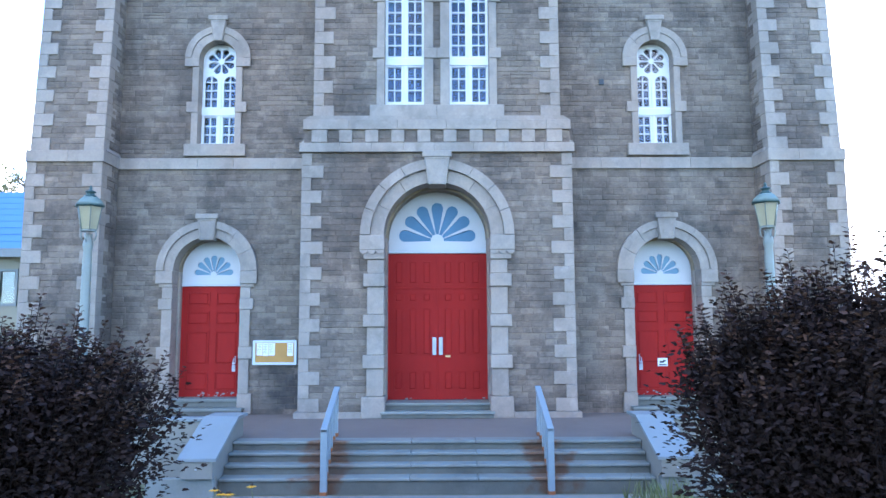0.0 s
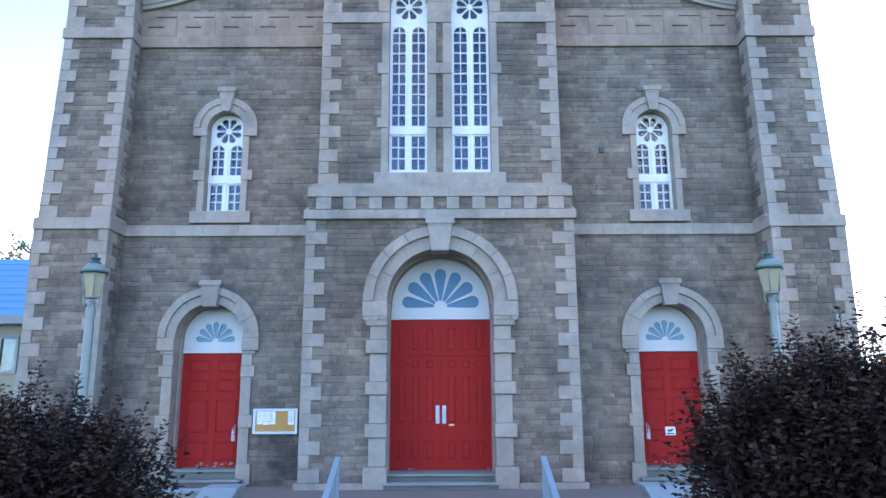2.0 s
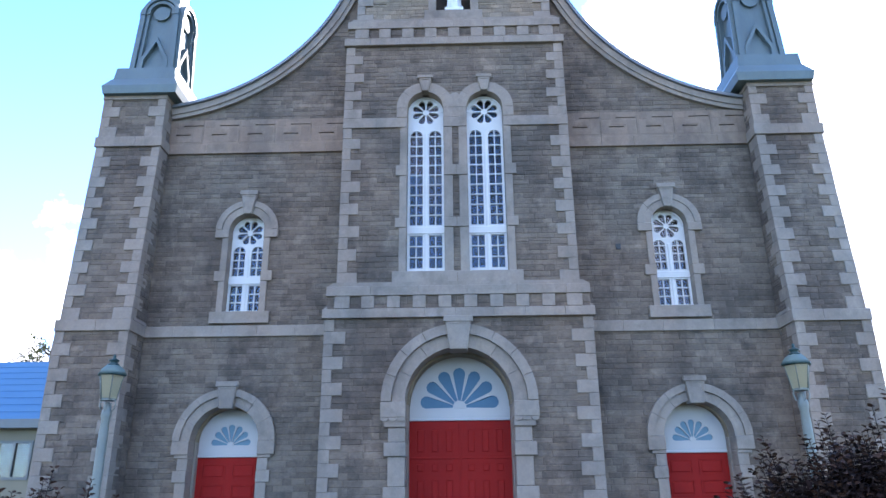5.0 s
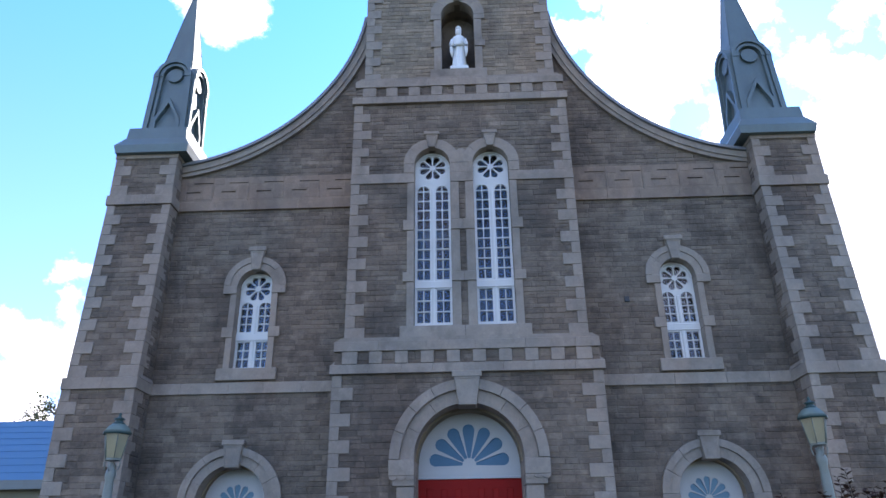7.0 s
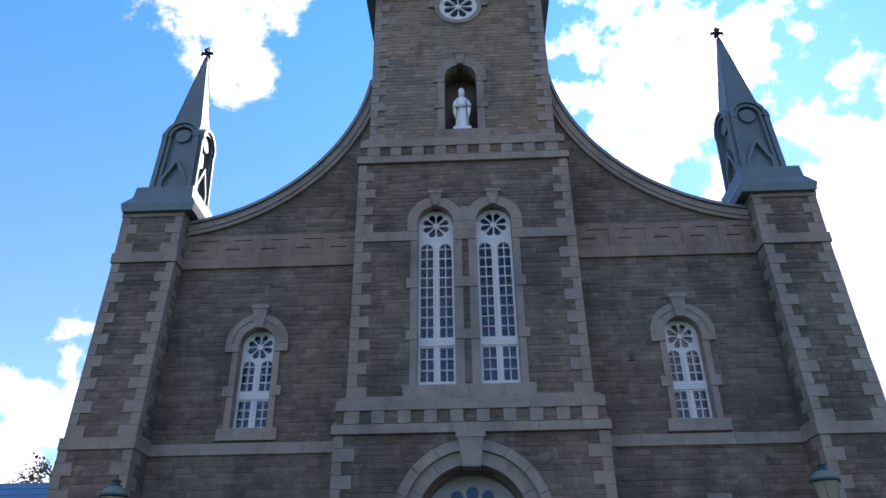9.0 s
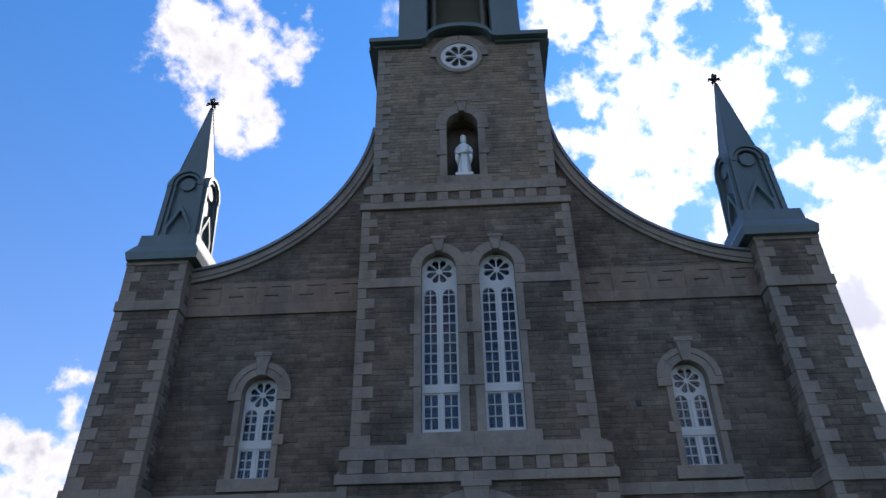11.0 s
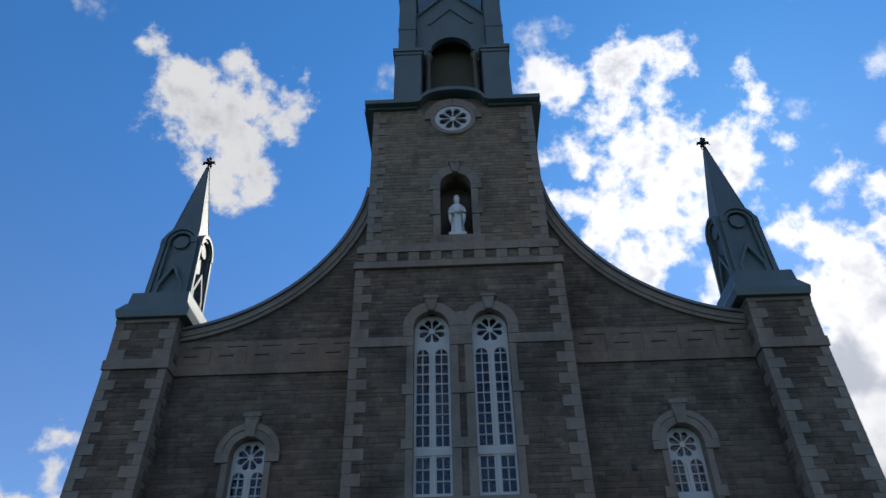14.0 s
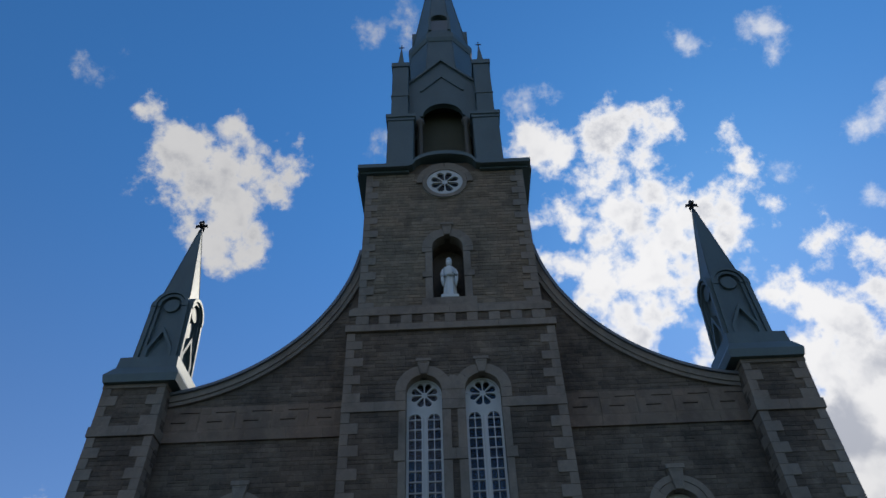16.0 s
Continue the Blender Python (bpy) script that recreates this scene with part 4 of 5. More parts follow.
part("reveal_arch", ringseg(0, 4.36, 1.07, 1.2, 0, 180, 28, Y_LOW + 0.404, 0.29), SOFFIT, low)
keystone(low, 0, 5.40, 6.10, 0.185, 0.285, Y_LOW - 0.26, Y_LOW + 0.2)


def corbel_band(parent, half, y, z0, n_blocks):
    """Two bands of dressed stone with a row of square blocks between, the stage above set back."""
    course(parent, -half - 0.09, half + 0.09, y - 0.10, y + 0.3, z0, z0 + 0.2, 0.8)
    bm = bmesh.new()
    prism(bm, [(-half - 0.09, z0 + 0.203), (half + 0.09, z0 + 0.203), (half - 0.02, z0 + 0.30), (-half + 0.02, z0 + 0.30)], y - 0.03, y + 0.3)
    part("weathering", bm, TRIM, parent)
    step = (2 * half - 0.1) / n_blocks
    for i in range(n_blocks):
        a = -half + 0.05 + i * step
        wd = 0.5 if i not in (0, n_blocks - 1) else 0.6
        block(parent, a + step * (0.5 - wd / 2), a + step * (0.5 + wd / 2), y - 0.085, y + 0.2, z0 + 0.215, z0 + 0.487, "corbel_stone")
    part("band_core", BX(-half, half, y - 0.04, y + 0.1, z0 + 0.2, z0 + 0.489), MORTAR, parent)
    masonry(parent, -half, half, z0 + 0.295, z0 + 0.485, y - 0.04, lambda p, q: [], 0, h=(0.19, 0.2))
    course(parent, -half - 0.02, half + 0.02, y - 0.10, y + 0.3, z0 + 0.49, z0 + 0.70, 0.9)
    bm = bmesh.new()
    for q, yy in ((1.0, y - 0.10),):
        prism(bm, [(-half - 0.03, z0 + 0.704), (half + 0.03, z0 + 0.704), (half - 0.12, z0 + 0.80), (-half + 0.12, z0 + 0.80)], y - 0.05, y + 0.35)
    part("weathering", bm, TRIM, parent)


corbel_band(low, 2.83, Y_LOW, 6.14, 10)

# main door
door = thing("door", "", "")
door.parent = church
tagged(door, "red-painted double door with fielded panels")
YD = 0.10
for q in (-1, 1):
    a, b = sorted((q * 0.004, q * 1.085))
    part("leaf", BX(a, b, YD, YD + 0.07, 0.885, 4.06), RED, door)
    for z0, z1 in ((3.37, 3.91), (2.98, 3.21), (1.83, 2.88), (1.07, 1.52)):
        for c in range(3):
            x0 = q * (0.235 + c * 0.305)
            raised_panel(door, x0 - 0.11, x0 + 0.11, YD, z0, z1)
    part("rail", BX(a + 0.01, b - 0.01, YD - 0.022, YD + 0.002, 3.27, 3.31, bev=0.006), RED, door)
    hx = q * 0.07
    part("handle_plate", BX(hx - 0.042, hx + 0.042, YD - 0.02, YD, 1.84, 2.22, bev=0.004), STEEL, door)
    bm = bmesh.new()
    tube(bm, [(hx, YD - 0.015, 1.90), (hx, YD - 0.075, 1.94), (hx, YD - 0.075, 2.12), (hx, YD - 0.015, 2.16)], 0.014)
    part("door_handle", bm, STEEL, door)
part("lock_plate", BX(0.17, 0.28, YD - 0.008, YD, 1.79, 1.84, bev=0.003), BRASS, door)
part("meeting_stile", BX(-0.03, 0.02, YD - 0.02, YD - 0.001, 0.89, 4.05, bev=0.004), RED, door)
tagged(part("paint_chips", chips(-1.0, 1.0, 0.9, 0.94, YD - 0.002, 5), CHEEK, door), kind="stuff")
tym(0, 1.08, 4.06, 4.36, YD - 0.02, (4.34, 0.86), FAND)
for ya, za, zb, hw in ((-0.92, 0.60, 0.735, 1.16), (-0.62, 0.738, 0.88, 1.10)):
    block(low, -hw + 0.02, hw - 0.02, ya + 0.035, 0.2, za, zb - 0.052, "riser", mat=RISER_SHADED)
    block(low, -hw, hw, ya, 0.205, zb - 0.05, zb, "door_step", mat=CONCRETE)

# ---- centre tower, middle stage
CW, CWS = 0.71, 11.36
mid = part("tower_middle_stage", slab([[(-2.66, 6.6), (2.66, 6.6), (2.66, 13.8), (-2.66, 13.8)], arch_open(-CW, 0.47, 7.15, CWS), arch_open(CW, 0.47, 7.15, CWS)], Y_MID, 0.3), MORTAR, church, "middle stage of the stone tower with twin windows")
for e in (-1, 1):
    quoins(mid, e * 2.66, -e, 6.94, 10.84, Y_MID, 0.42, 0.2)
    quoins(mid, e * 2.66, -e, 11.10, 13.12, Y_MID, 0.42, 0.2)


def mid_block(za, zb):
    g, zm = [], (za + zb) / 2
    z0, z1 = (6.94, 10.84) if zm < 10.9 else (11.10, 13.12)
    g += [quoin_gap(-2.66, 1, z0, z1, za, zb, 0.42, 0.2), quoin_gap(2.66, -1, z0, z1, za, zb, 0.42, 0.2)]
    if zm < 11.4:
        g.append((-1.30 if zm < 11 else -1.36, 1.30 if zm < 11 else 1.36))
    else:
        for e in (-1, 1):
            c = chord(e * CW, CWS, 0.66, za, zb)
            if c:
                g.append(c)
        if zm < 11.75:
            g.append((-0.3, 0.3))
    return g


masonry(mid, -2.66, 2.66, 6.94, 10.84, Y_MID, mid_block, 300)
masonry(mid, -2.66, 2.66, 11.10, 13.12, Y_MID, mid_block, 0)
masonry(mid, -0.075, 0.075, 7.22, 10.84, Y_MID, lambda p, q: [], 0, w=(0.15, 0.16))
for x0, x1 in ((-2.68, -1.14), (-0.28, 0.28), (1.14, 2.68)):
    course(mid, x0, x1, Y_MID - 0.05, Y_MID + 0.25, 10.84, 11.095, 0.9)
for e in (-1, 1):
    block(mid, *sorted((e * 0.003, e * 1.45)), Y_MID - 0.11, Y_MID + 0.3, 6.96, 7.215, "sill")
    for q, lim in ((-1, 0.635), (1, 0.68)):
        for z0, z1, wd in ((7.22, 8.275, 0.19 if q * e < 0 else 0.17), (8.515, 9.565, 0.19), (9.835, 10.835, 0.19)):
            if q * e < 0:
                a, b = sorted((e * 0.075, e * (CW - 0.43)))
            else:
                a, b = sorted((e * (CW + 0.43), e * (CW + 0.60)))
            block(mid, a, b, Y_MID - 0.04, Y_MID + 0.25, z0, z1, "jamb_stone")
        for z0, z1 in ((8.28, 8.51), (9.57, 9.83)):
            if q * e < 0:
                a, b = sorted((e * 0.002, e * (CW - 0.43)))
            else:
                a, b = sorted((e * (CW + 0.43), e * (CW + 0.69)))
            block(mid, a, b, Y_MID - 0.06, Y_MID + 0.25, z0, z1, "jamb_stone")
    voussoirs(mid, e * CW, CWS, 0.43, 0.69, Y_MID - 0.055, Y_MID + 0.25, 2, 0.12)
    a, b = sorted((e * (CW + 0.43), e * (CW + 0.69)))
    block(mid, a, b, Y_MID - 0.055, Y_MID + 0.25, 11.10, CWS - 0.003, "jamb_stone")
    keystone(mid, e * CW, 11.78, 12.20, 0.085, 0.165, Y_MID - 0.11, Y_MID + 0.1)
    church_window(e * CW, 0.428, 7.22, CWS, Y_MID + 0.22, (7.38, 8.17), (8.42, 10.72), 0.335, 3, 9)
bm = bmesh.new()
prism(bm, [(-0.28, 11.10), (0.28, 11.10), (0.28, 11.36), (0.22, 11.60), (0.05, 11.76), (-0.05, 11.76), (-0.22, 11.60), (-0.28, 11.36)], Y_MID - 0.045, Y_MID + 0.25)
part("spandrel_stone", bm, TRIM, mid)
corbel_band(mid, 2.63, Y_MID, 13.13, 9)

# ---- centre tower, top stage
top = part("tower_top_stage", slab([[(-2.45, 13.7), (2.45, 13.7), (2.45, 19.75), (-2.45, 19.75)], arch_open(0, 0.47, 14.2, 16.1), arc(0, 18.83, 0.6, 0, 345, 23)], Y_TOP, 0.35), MORTAR, church, "top stage of the stone tower with niche and round window")
part("tower_body", BX(-2.44, 2.44, 0.36, 4.5, 12.0, 19.7), MORTAR, church)
for e in (-1, 1):
    quoins(top, e * 2.45, -e, 13.94, 19.30, Y_TOP, 0.40, 0.2)


def top_block(za, zb):
    g, zm = [quoin_gap(-2.45, 1, 13.94, 19.30, za, zb, 0.4, 0.2), quoin_gap(2.45, -1, 13.94, 19.30, za, zb, 0.4, 0.2)], (za + zb) / 2
    if zm < 16.1:
        g.append((-0.6, 0.6))
    for c in (chord(0, 16.1, 0.7, za, zb) if zm >= 16.1 else None, chord(0, 18.83, 0.84, za, zb) if zm > 18.83 else chord(0, 18.83, 0.66, za, zb)):
        if c:
            g.append(c)
    return g


masonry(top, -2.45, 2.45, 13.94, 19.32, Y_TOP, top_block, 0, mat=PALE_STONE)
block(top, -0.74, 0.74, Y_TOP - 0.09, Y_TOP + 0.5, 13.95, 14.26, "sill")
for q in (-1, 1):
    for a0, b0_, y0, z0, z1 in ((0.44, 0.64, 0.05, 14.264, 15.0), (0.44, 0.72, 0.07, 15.005, 15.21), (0.44, 0.64, 0.05, 15.215, 15.93), (0.44, 0.73, 0.06, 15.935, 16.096)):
        a, b = sorted((q * a0, q * b0_))
        block(top, a, b, Y_TOP - y0, Y_TOP + 0.3, z0, z1, "jamb_stone")
voussoirs(top, 0, 16.1, 0.44, 0.73, Y_TOP - 0.06, Y_TOP + 0.3, 2, 0.12)
keystone(top, 0, 16.55, 17.0, 0.09, 0.16, Y_TOP - 0.10, Y_TOP + 0.1)
bm = bmesh.new()
prism(bm, arch_open(0, 0.469, 14.21, 16.1), 0.30, 0.345)
part("niche_back", bm, MORTAR, top)
voussoirs(top, 0, 18.83, 0.70, 0.88, Y_TOP - 0.07, Y_TOP + 0.2, 3, 0.02, "hood_stone")
rose = thing("window", "", "")
rose.parent = church
tagged(rose, "round white window with eight dark petals")
part("frame", slab([arc(0, 18.83, 0.69, 0, 350, 35)] + petals(0, 18.83, 0.085, 0.45, 8, 0.112, 22.5), Y_TOP - 0.05, Y_TOP + 0.06), WINDOWW, rose)
bm = bmesh.new()
prism(bm, arc(0, 18.83, 0.5, 0, 345, 23), Y_TOP + 0.03, Y_TOP + 0.036)
part("pane", bm, OLD_GLASS, rose)
part("backing", BX(-0.58, 0.58, Y_TOP + 0.10, Y_TOP + 0.12, 18.25, 19.41), DARK, rose)
part("rim", ringseg(0, 18.83, 0.56, 0.69, 0, 359.5, 36, Y_TOP - 0.08, Y_TOP - 0.045), TRIM, rose, "dressed limestone rim")
# metal eave with a raised brow over the round window
brow = [(-2.72, 19.38), (-1.18, 19.38), (-1.0, 19.44)] + [(x, 19.48 + 0.42 * math.sqrt(max(0, 1 - (x / 0.95) ** 2))) for x in [-0.9 + 0.15 * i for i in range(13)]] + [(1.0, 19.44), (1.18, 19.38), (2.72, 19.38)]
bm = bmesh.new()
prism(bm, brow + [(x, z + 0.16) for x, z in brow[::-1]], Y_TOP - 0.30, Y_TOP + 0.1)
part("eave_brow", bm, METAL, church)
bm = BX(-2.78, 2.78, Y_TOP + 0.104, 4.9, 19.44, 19.60)
box(bm, -2.62, -1.12, Y_TOP - 0.12, 4.8, 19.30, 19.377)
box(bm, 1.12, 2.62, Y_TOP - 0.12, 4.8, 19.30, 19.377)
part("eave", bm, METAL, church)
bm = frustum(bmesh.new(), 0, 2.28, 19.58, 20.3, 1, 0.76, 4, 45, 2.75 * 1.414, 2.56 * 1.414)
part("eave_roof", bm, METAL, church)

# ---- belfry and spire
belfry = thing("belfry", "", "")
belfry.parent = church
tagged(belfry, "blue-grey metal belfry with corner piers and a tall spire")
AX, AY = 0.03, 2.1
for ex in (-1, 1):
    for ey in (-1, 1):
        px, py = AX + ex * 1.50, AY + ey * 1.55
        bm = BX(px - 0.46, px + 0.46, py - 0.46, py + 0.46, 20.0, 22.85, bev=0.03)
        frustum(bm, px, py, 20.0, 20.45, 0.56, 0.47, 4, 45, 1.414, 1.414)
        pier = part("pier", bm, METAL, belfry)
        bm = BX(px - 0.53, px + 0.53, py - 0.53, py + 0.53, 22.85, 23.02)
        box(bm, px - 0.49, px + 0.49, py - 0.49, py + 0.49, 22.70, 22.85)
        frustum(bm, px, py, 23.018, 23.2, 0.52, 0.38, 4, 45, 1.414, 1.414)
        part("pier_cap", bm, METAL, pier)
        qx, qy = AX + ex * 1.56, AY + ey * 1.58
        bm = BX(qx - 0.31, qx + 0.31, qy - 0.31, qy + 0.31, 23.15, 26.2, bev=0.02)
        box(bm, qx - 0.33, qx + 0.33, qy - 0.33, qy + 0.33, 24.3, 24.38)
        part("upper_pier", bm, METAL, belfry)
        bm = BX(qx - 0.35, qx + 0.35, qy - 0.35, qy + 0.35, 26.2, 26.45)
        frustum(bm, qx, qy, 26.448, 26.56, 0.30, 0.14, 4, 45, 1.414, 1.414)
        frustum(bm, qx, qy, 26.55, 27.9, 0.14, 0.02, 4, 45, 1.414, 1.414)
        part("small_spire", bm, METAL, belfry)
        bm = BX(qx - 0.018, qx + 0.018, qy - 0.018, qy + 0.018, 27.8, 28.2)
        box(bm, qx - 0.11, qx + 0.11, qy - 0.016, qy + 0.016, 28.0, 28.04)
        part("cross", bm, CROSS, belfry)
for k in range(4):
    m = Matrix.Translation((AX, AY, 0)) @ Matrix.Rotation(radians(90 * k), 4, "Z")
    bm = slab([[(-1.30, 23.30), (-0.73, 23.30)] + arc(0, 23.45, 0.73, 180, 0, 18) + [(0.73, 23.30), (1.30, 23.30), (1.30, 25.45), (0, 26.95), (-1.30, 25.45)]], -1.52, -1.36)
    bm.transform(m)
    part("belfry_wall", bm, METAL, belfry)
    for apex, hw, y in ((27.10, 1.30, -1.62), (26.05, 0.84, -1.57)):
        bm = slab([[(-hw, apex - hw * 1.2), (-hw + 0.07, apex - hw * 1.2 - 0.04), (0, apex - 0.14), (hw - 0.07, apex - hw * 1.2 - 0.04), (hw, apex - hw * 1.2), (0, apex)]], y, -1.34)
        bm.transform(m)
        part("gable_trim", bm, METAL, belfry)
    bm = ringseg(0, 23.45, 0.73, 0.82, 0, 180, 18, -1.58, -1.50)
    bm.transform(m)
    part("arch_trim", bm, METAL, belfry)
    for e in (-1, 1):
        bm = lathe(bmesh.new(), e * 0.83, -1.45, [(0.15, 20.25), (0.15, 20.5), (0.10, 20.58), (0.095, 23.02), (0.12, 23.06), (0.16, 23.16), (0.16, 23.299)], 12)
        bm.transform(m)
        part("column", bm, BROWN, belfry, "brownish metal column carrying the arch")
part("belfry_ceiling", BX(AX - 1.5, AX + 1.5, AY - 1.35, AY + 1.35, 24.5, 24.6), DARK, belfry)
part("louvre_wall", BX(AX - 0.98, AX + 0.98, AY - 0.9, AY - 0.8, 20.2, 24.5), OLIVE, belfry, "olive-brown boarding inside the belfry arch")
O8 = 1 / math.cos(math.pi / 8)
bm = frustum(bmesh.new(), AX, AY, 25.3, 28.9, 1.505 * O8, 1.26 * O8, 8, 22.5)
part("drum", bm, METAL, belfry)
bm = frustum(bmesh.new(), AX, AY, 28.9, 29.1, 1.28 * O8, 1.36 * O8, 8, 22.5)
frustum(bm, AX, AY, 29.098, 29.4, 1.36 * O8, 1.36 * O8, 8, 22.5)
frustum(bm, AX, AY, 29.398, 29.55, 1.36 * O8, 1.18 * O8, 8, 22.5)
part("collar", bm, METAL, belfry)
bm = frustum(bmesh.new(), AX, AY, 29.5, 38.9, 1.2 * O8, 0.03, 8, 22.5)
part("spire", bm, METAL, belfry)
for k in range(8):
    a = radians(22.5 + 45 * k)
    bm = tube(bmesh.new(), [(AX + 1.2 * O8 * math.cos(a), AY + 1.2 * O8 * math.sin(a), 29.5), (AX + 0.03 * math.cos(a), AY + 0.03 * math.sin(a), 38.9)], 0.025, 5)
    part("hip_seam", bm, METAL, belfry)
    bm = tube(bmesh.new(), [(AX + 1.505 * O8 * math.cos(a), AY + 1.505 * O8 * math.sin(a), 25.3), (AX + 1.26 * O8 * math.cos(a), AY + 1.26 * O8 * math.sin(a), 28.9)], 0.025, 5)
    part("hip_seam", bm, METAL, belfry)
for k in range(4):
    m = Matrix.Translation((AX, AY, 0)) @ Matrix.Rotation(radians(90 * k), 4, "Z")
    bm = ringseg(0, 30.75, 0.36, 0.47, 0, 180, 12, -1.22, -0.8)
    box(bm, -0.47, -0.36, -1.22, -0.9, 29.9, 30.75)
    box(bm, 0.36, 0.47, -1.22, -0.9, 29.9, 30.75)
    bm.transform(m)
    part("dormer", bm, METAL, belfry)
    bm = BX(-0.36, 0.36, -1.14, -0.9, 29.6, 30.75)
    bm.transform(m)
    part("dormer_panel", bm, EDGE, belfry)

# ---- the body behind the front
bm = bmesh.new()
for e in (-1, 1):
    prism(bm, [(e * 6.6, -0.3), (e * 7.1, -0.3), (e * 7.1, 10.55), (e * 6.6, 10.85)], 0.625, 24)
prism(bm, [(-7.1, -0.3), (7.1, -0.3), (7.1, 10.55), (0, 14.7), (-7.1, 10.55)], 24, 24.5)
part("nave_wall", bm, MORTAR, church)
bm = bmesh.new()
prism(bm, [(-7.4, 10.3), (0, 14.6), (7.4, 10.3), (7.4, 10.55), (0, 14.9), (-7.4, 10.55)], 0.63, 24.7)
part("roof", bm, METAL, church)
part("nave_floor", BX(-6.6, 6.6, 0.63, 24, 0.5, 0.6), DARK, church)
part("inner_wall", BX(-6.6, 6.6, 3.0, 3.1, 0.6, 11.0), DARK, church)


# ---------------------------------------------------------------- ground, landing and steps
def ground_z(x, y):
    t = min(1.0, max(0.0, (-7.0 - y) / 3.0))
    return -0.09 + 0.85 * t * t * (3 - 2 * t)


bm = bmesh.new()
xs = sorted({*range(-12, 13), -600, -200, -80, -40, -20, 20, 40, 80, 200, 600})
ys = sorted({-600, -200, -80, -40, -20, -16, *[-13 + 0.5 * i for i in range(20)], -3, 0, 5, 20, 50, 120, 300, 900})
grid = [[bm.verts.new((x, y, ground_z(x, y))) for x in xs] for y in ys]
for j in range(len(ys) - 1):
    for i in range(len(xs) - 1):
        bm.faces.new((grid[j][i], grid[j][i + 1], grid[j + 1][i + 1], grid[j + 1][i]))
tagged(part("ground", bm, GRASS), "lawn in front of the church", "ground", kind="structure")
tagged(part("path", BX(-3.4, 3.4, -6.4, -4.55, -0.3, -0.08), PATH), "pale concrete path at the foot of the steps", "path", kind="structure")

steps = thing("front_steps", "worn grey concrete steps up to the church doors", "steps", kind="structure")
part("landing", BX(-7.0, 7.0, -3.42, 0.0, -0.3, 0.598), LANDING, steps, "brownish concrete landing")
cuts = (-3.32, -1.72, -0.42, 0.62, 1.75, 3.32)
for i, (y, z) in enumerate(((-3.75, 0.60), (-3.98, 0.455), (-4.21, 0.31), (-4.48, 0.16))):
    part("riser", BX(-3.32, 3.32, y + 0.04, y + 0.40, -0.3, z - 0.05), RISER_SHADED, steps)
    for a, b in zip(cuts, cuts[1:]):
        part("tread", BX(a + 0.003, b - 0.003, y, y + 0.36, z - 0.05, z, bev=0.012), CONCRETE, steps)
for e in (-1, 1):
    w = thing("cheek_wall", "pale painted concrete cheek wall beside the steps", "low wall", group="cheek walls")
    bm = bmesh.new()
    prof = [(-3.1, -0.3), (-3.1, 0.93), (-3.6, 0.93), (-4.72, 0.465), (-4.74, 0.455), (-4.74, 0.21), (-4.56, 0.21), (-4.56, -0.3)]
    x0, x1 = sorted((e * 3.33, e * 3.80))
    f = [bm.verts.new((x0, y, z)) for y, z in prof]
    b = [bm.verts.new((x1, y, z)) for y, z in prof]
    bm.faces.new(f), bm.faces.new(b[::-1])
    for i in range(len(prof)):
        j = (i + 1) % len(prof)
        bm.faces.new((f[i], b[i], b[j], f[j]))
    part("wall_body", bm, RENDER_COAT, w)
    part("plinth", BX(*sorted((e * 3.335, e * 4.35)), -4.66, -4.565, -0.3, 0.205, bev=0.015), CONCRETE, w, "stained concrete plinth")
    part("bolt", BX(e * 3.57 - 0.014, e * 3.57 + 0.014, -4.755, -4.742, 0.335, 0.363, bev=0.003), STEEL, w)
    bm = bmesh.new()
    prof = [(-3.05, 0.934), (-3.6, 0.934), (-4.78, 0.466), (-4.78, 0.51), (-3.6, 0.985), (-3.05, 0.985)]
    x0, x1 = sorted((e * 3.27, e * 3.84))
    f = [bm.verts.new((x0, y, z)) for y, z in prof]
    b = [bm.verts.new((x1, y, z)) for y, z in prof]
    bm.faces.new(f), bm.faces.new(b[::-1])
    for i in range(len(prof)):
        j = (i + 1) % len(prof)
        bm.faces.new((f[i], b[i], b[j], f[j]))
    bmesh.ops.recalc_face_normals(bm, faces=bm.faces)
    part("coping", bm, CHEEK, w, "white-painted sloping coping")
    p = thing("parapet", "low rendered wall at the edge of the landing", "low wall", group="landing parapets")
    a, b = sorted((e * 3.86, e * 6.9))
    part("wall_body", BX(a, b, -3.6, -3.42, -0.3, 0.90), RENDER_COAT, p)
    part("coping", BX(a, b, -3.64, -3.38, 0.902, 0.96, bev=0.01), CHEEK, p)


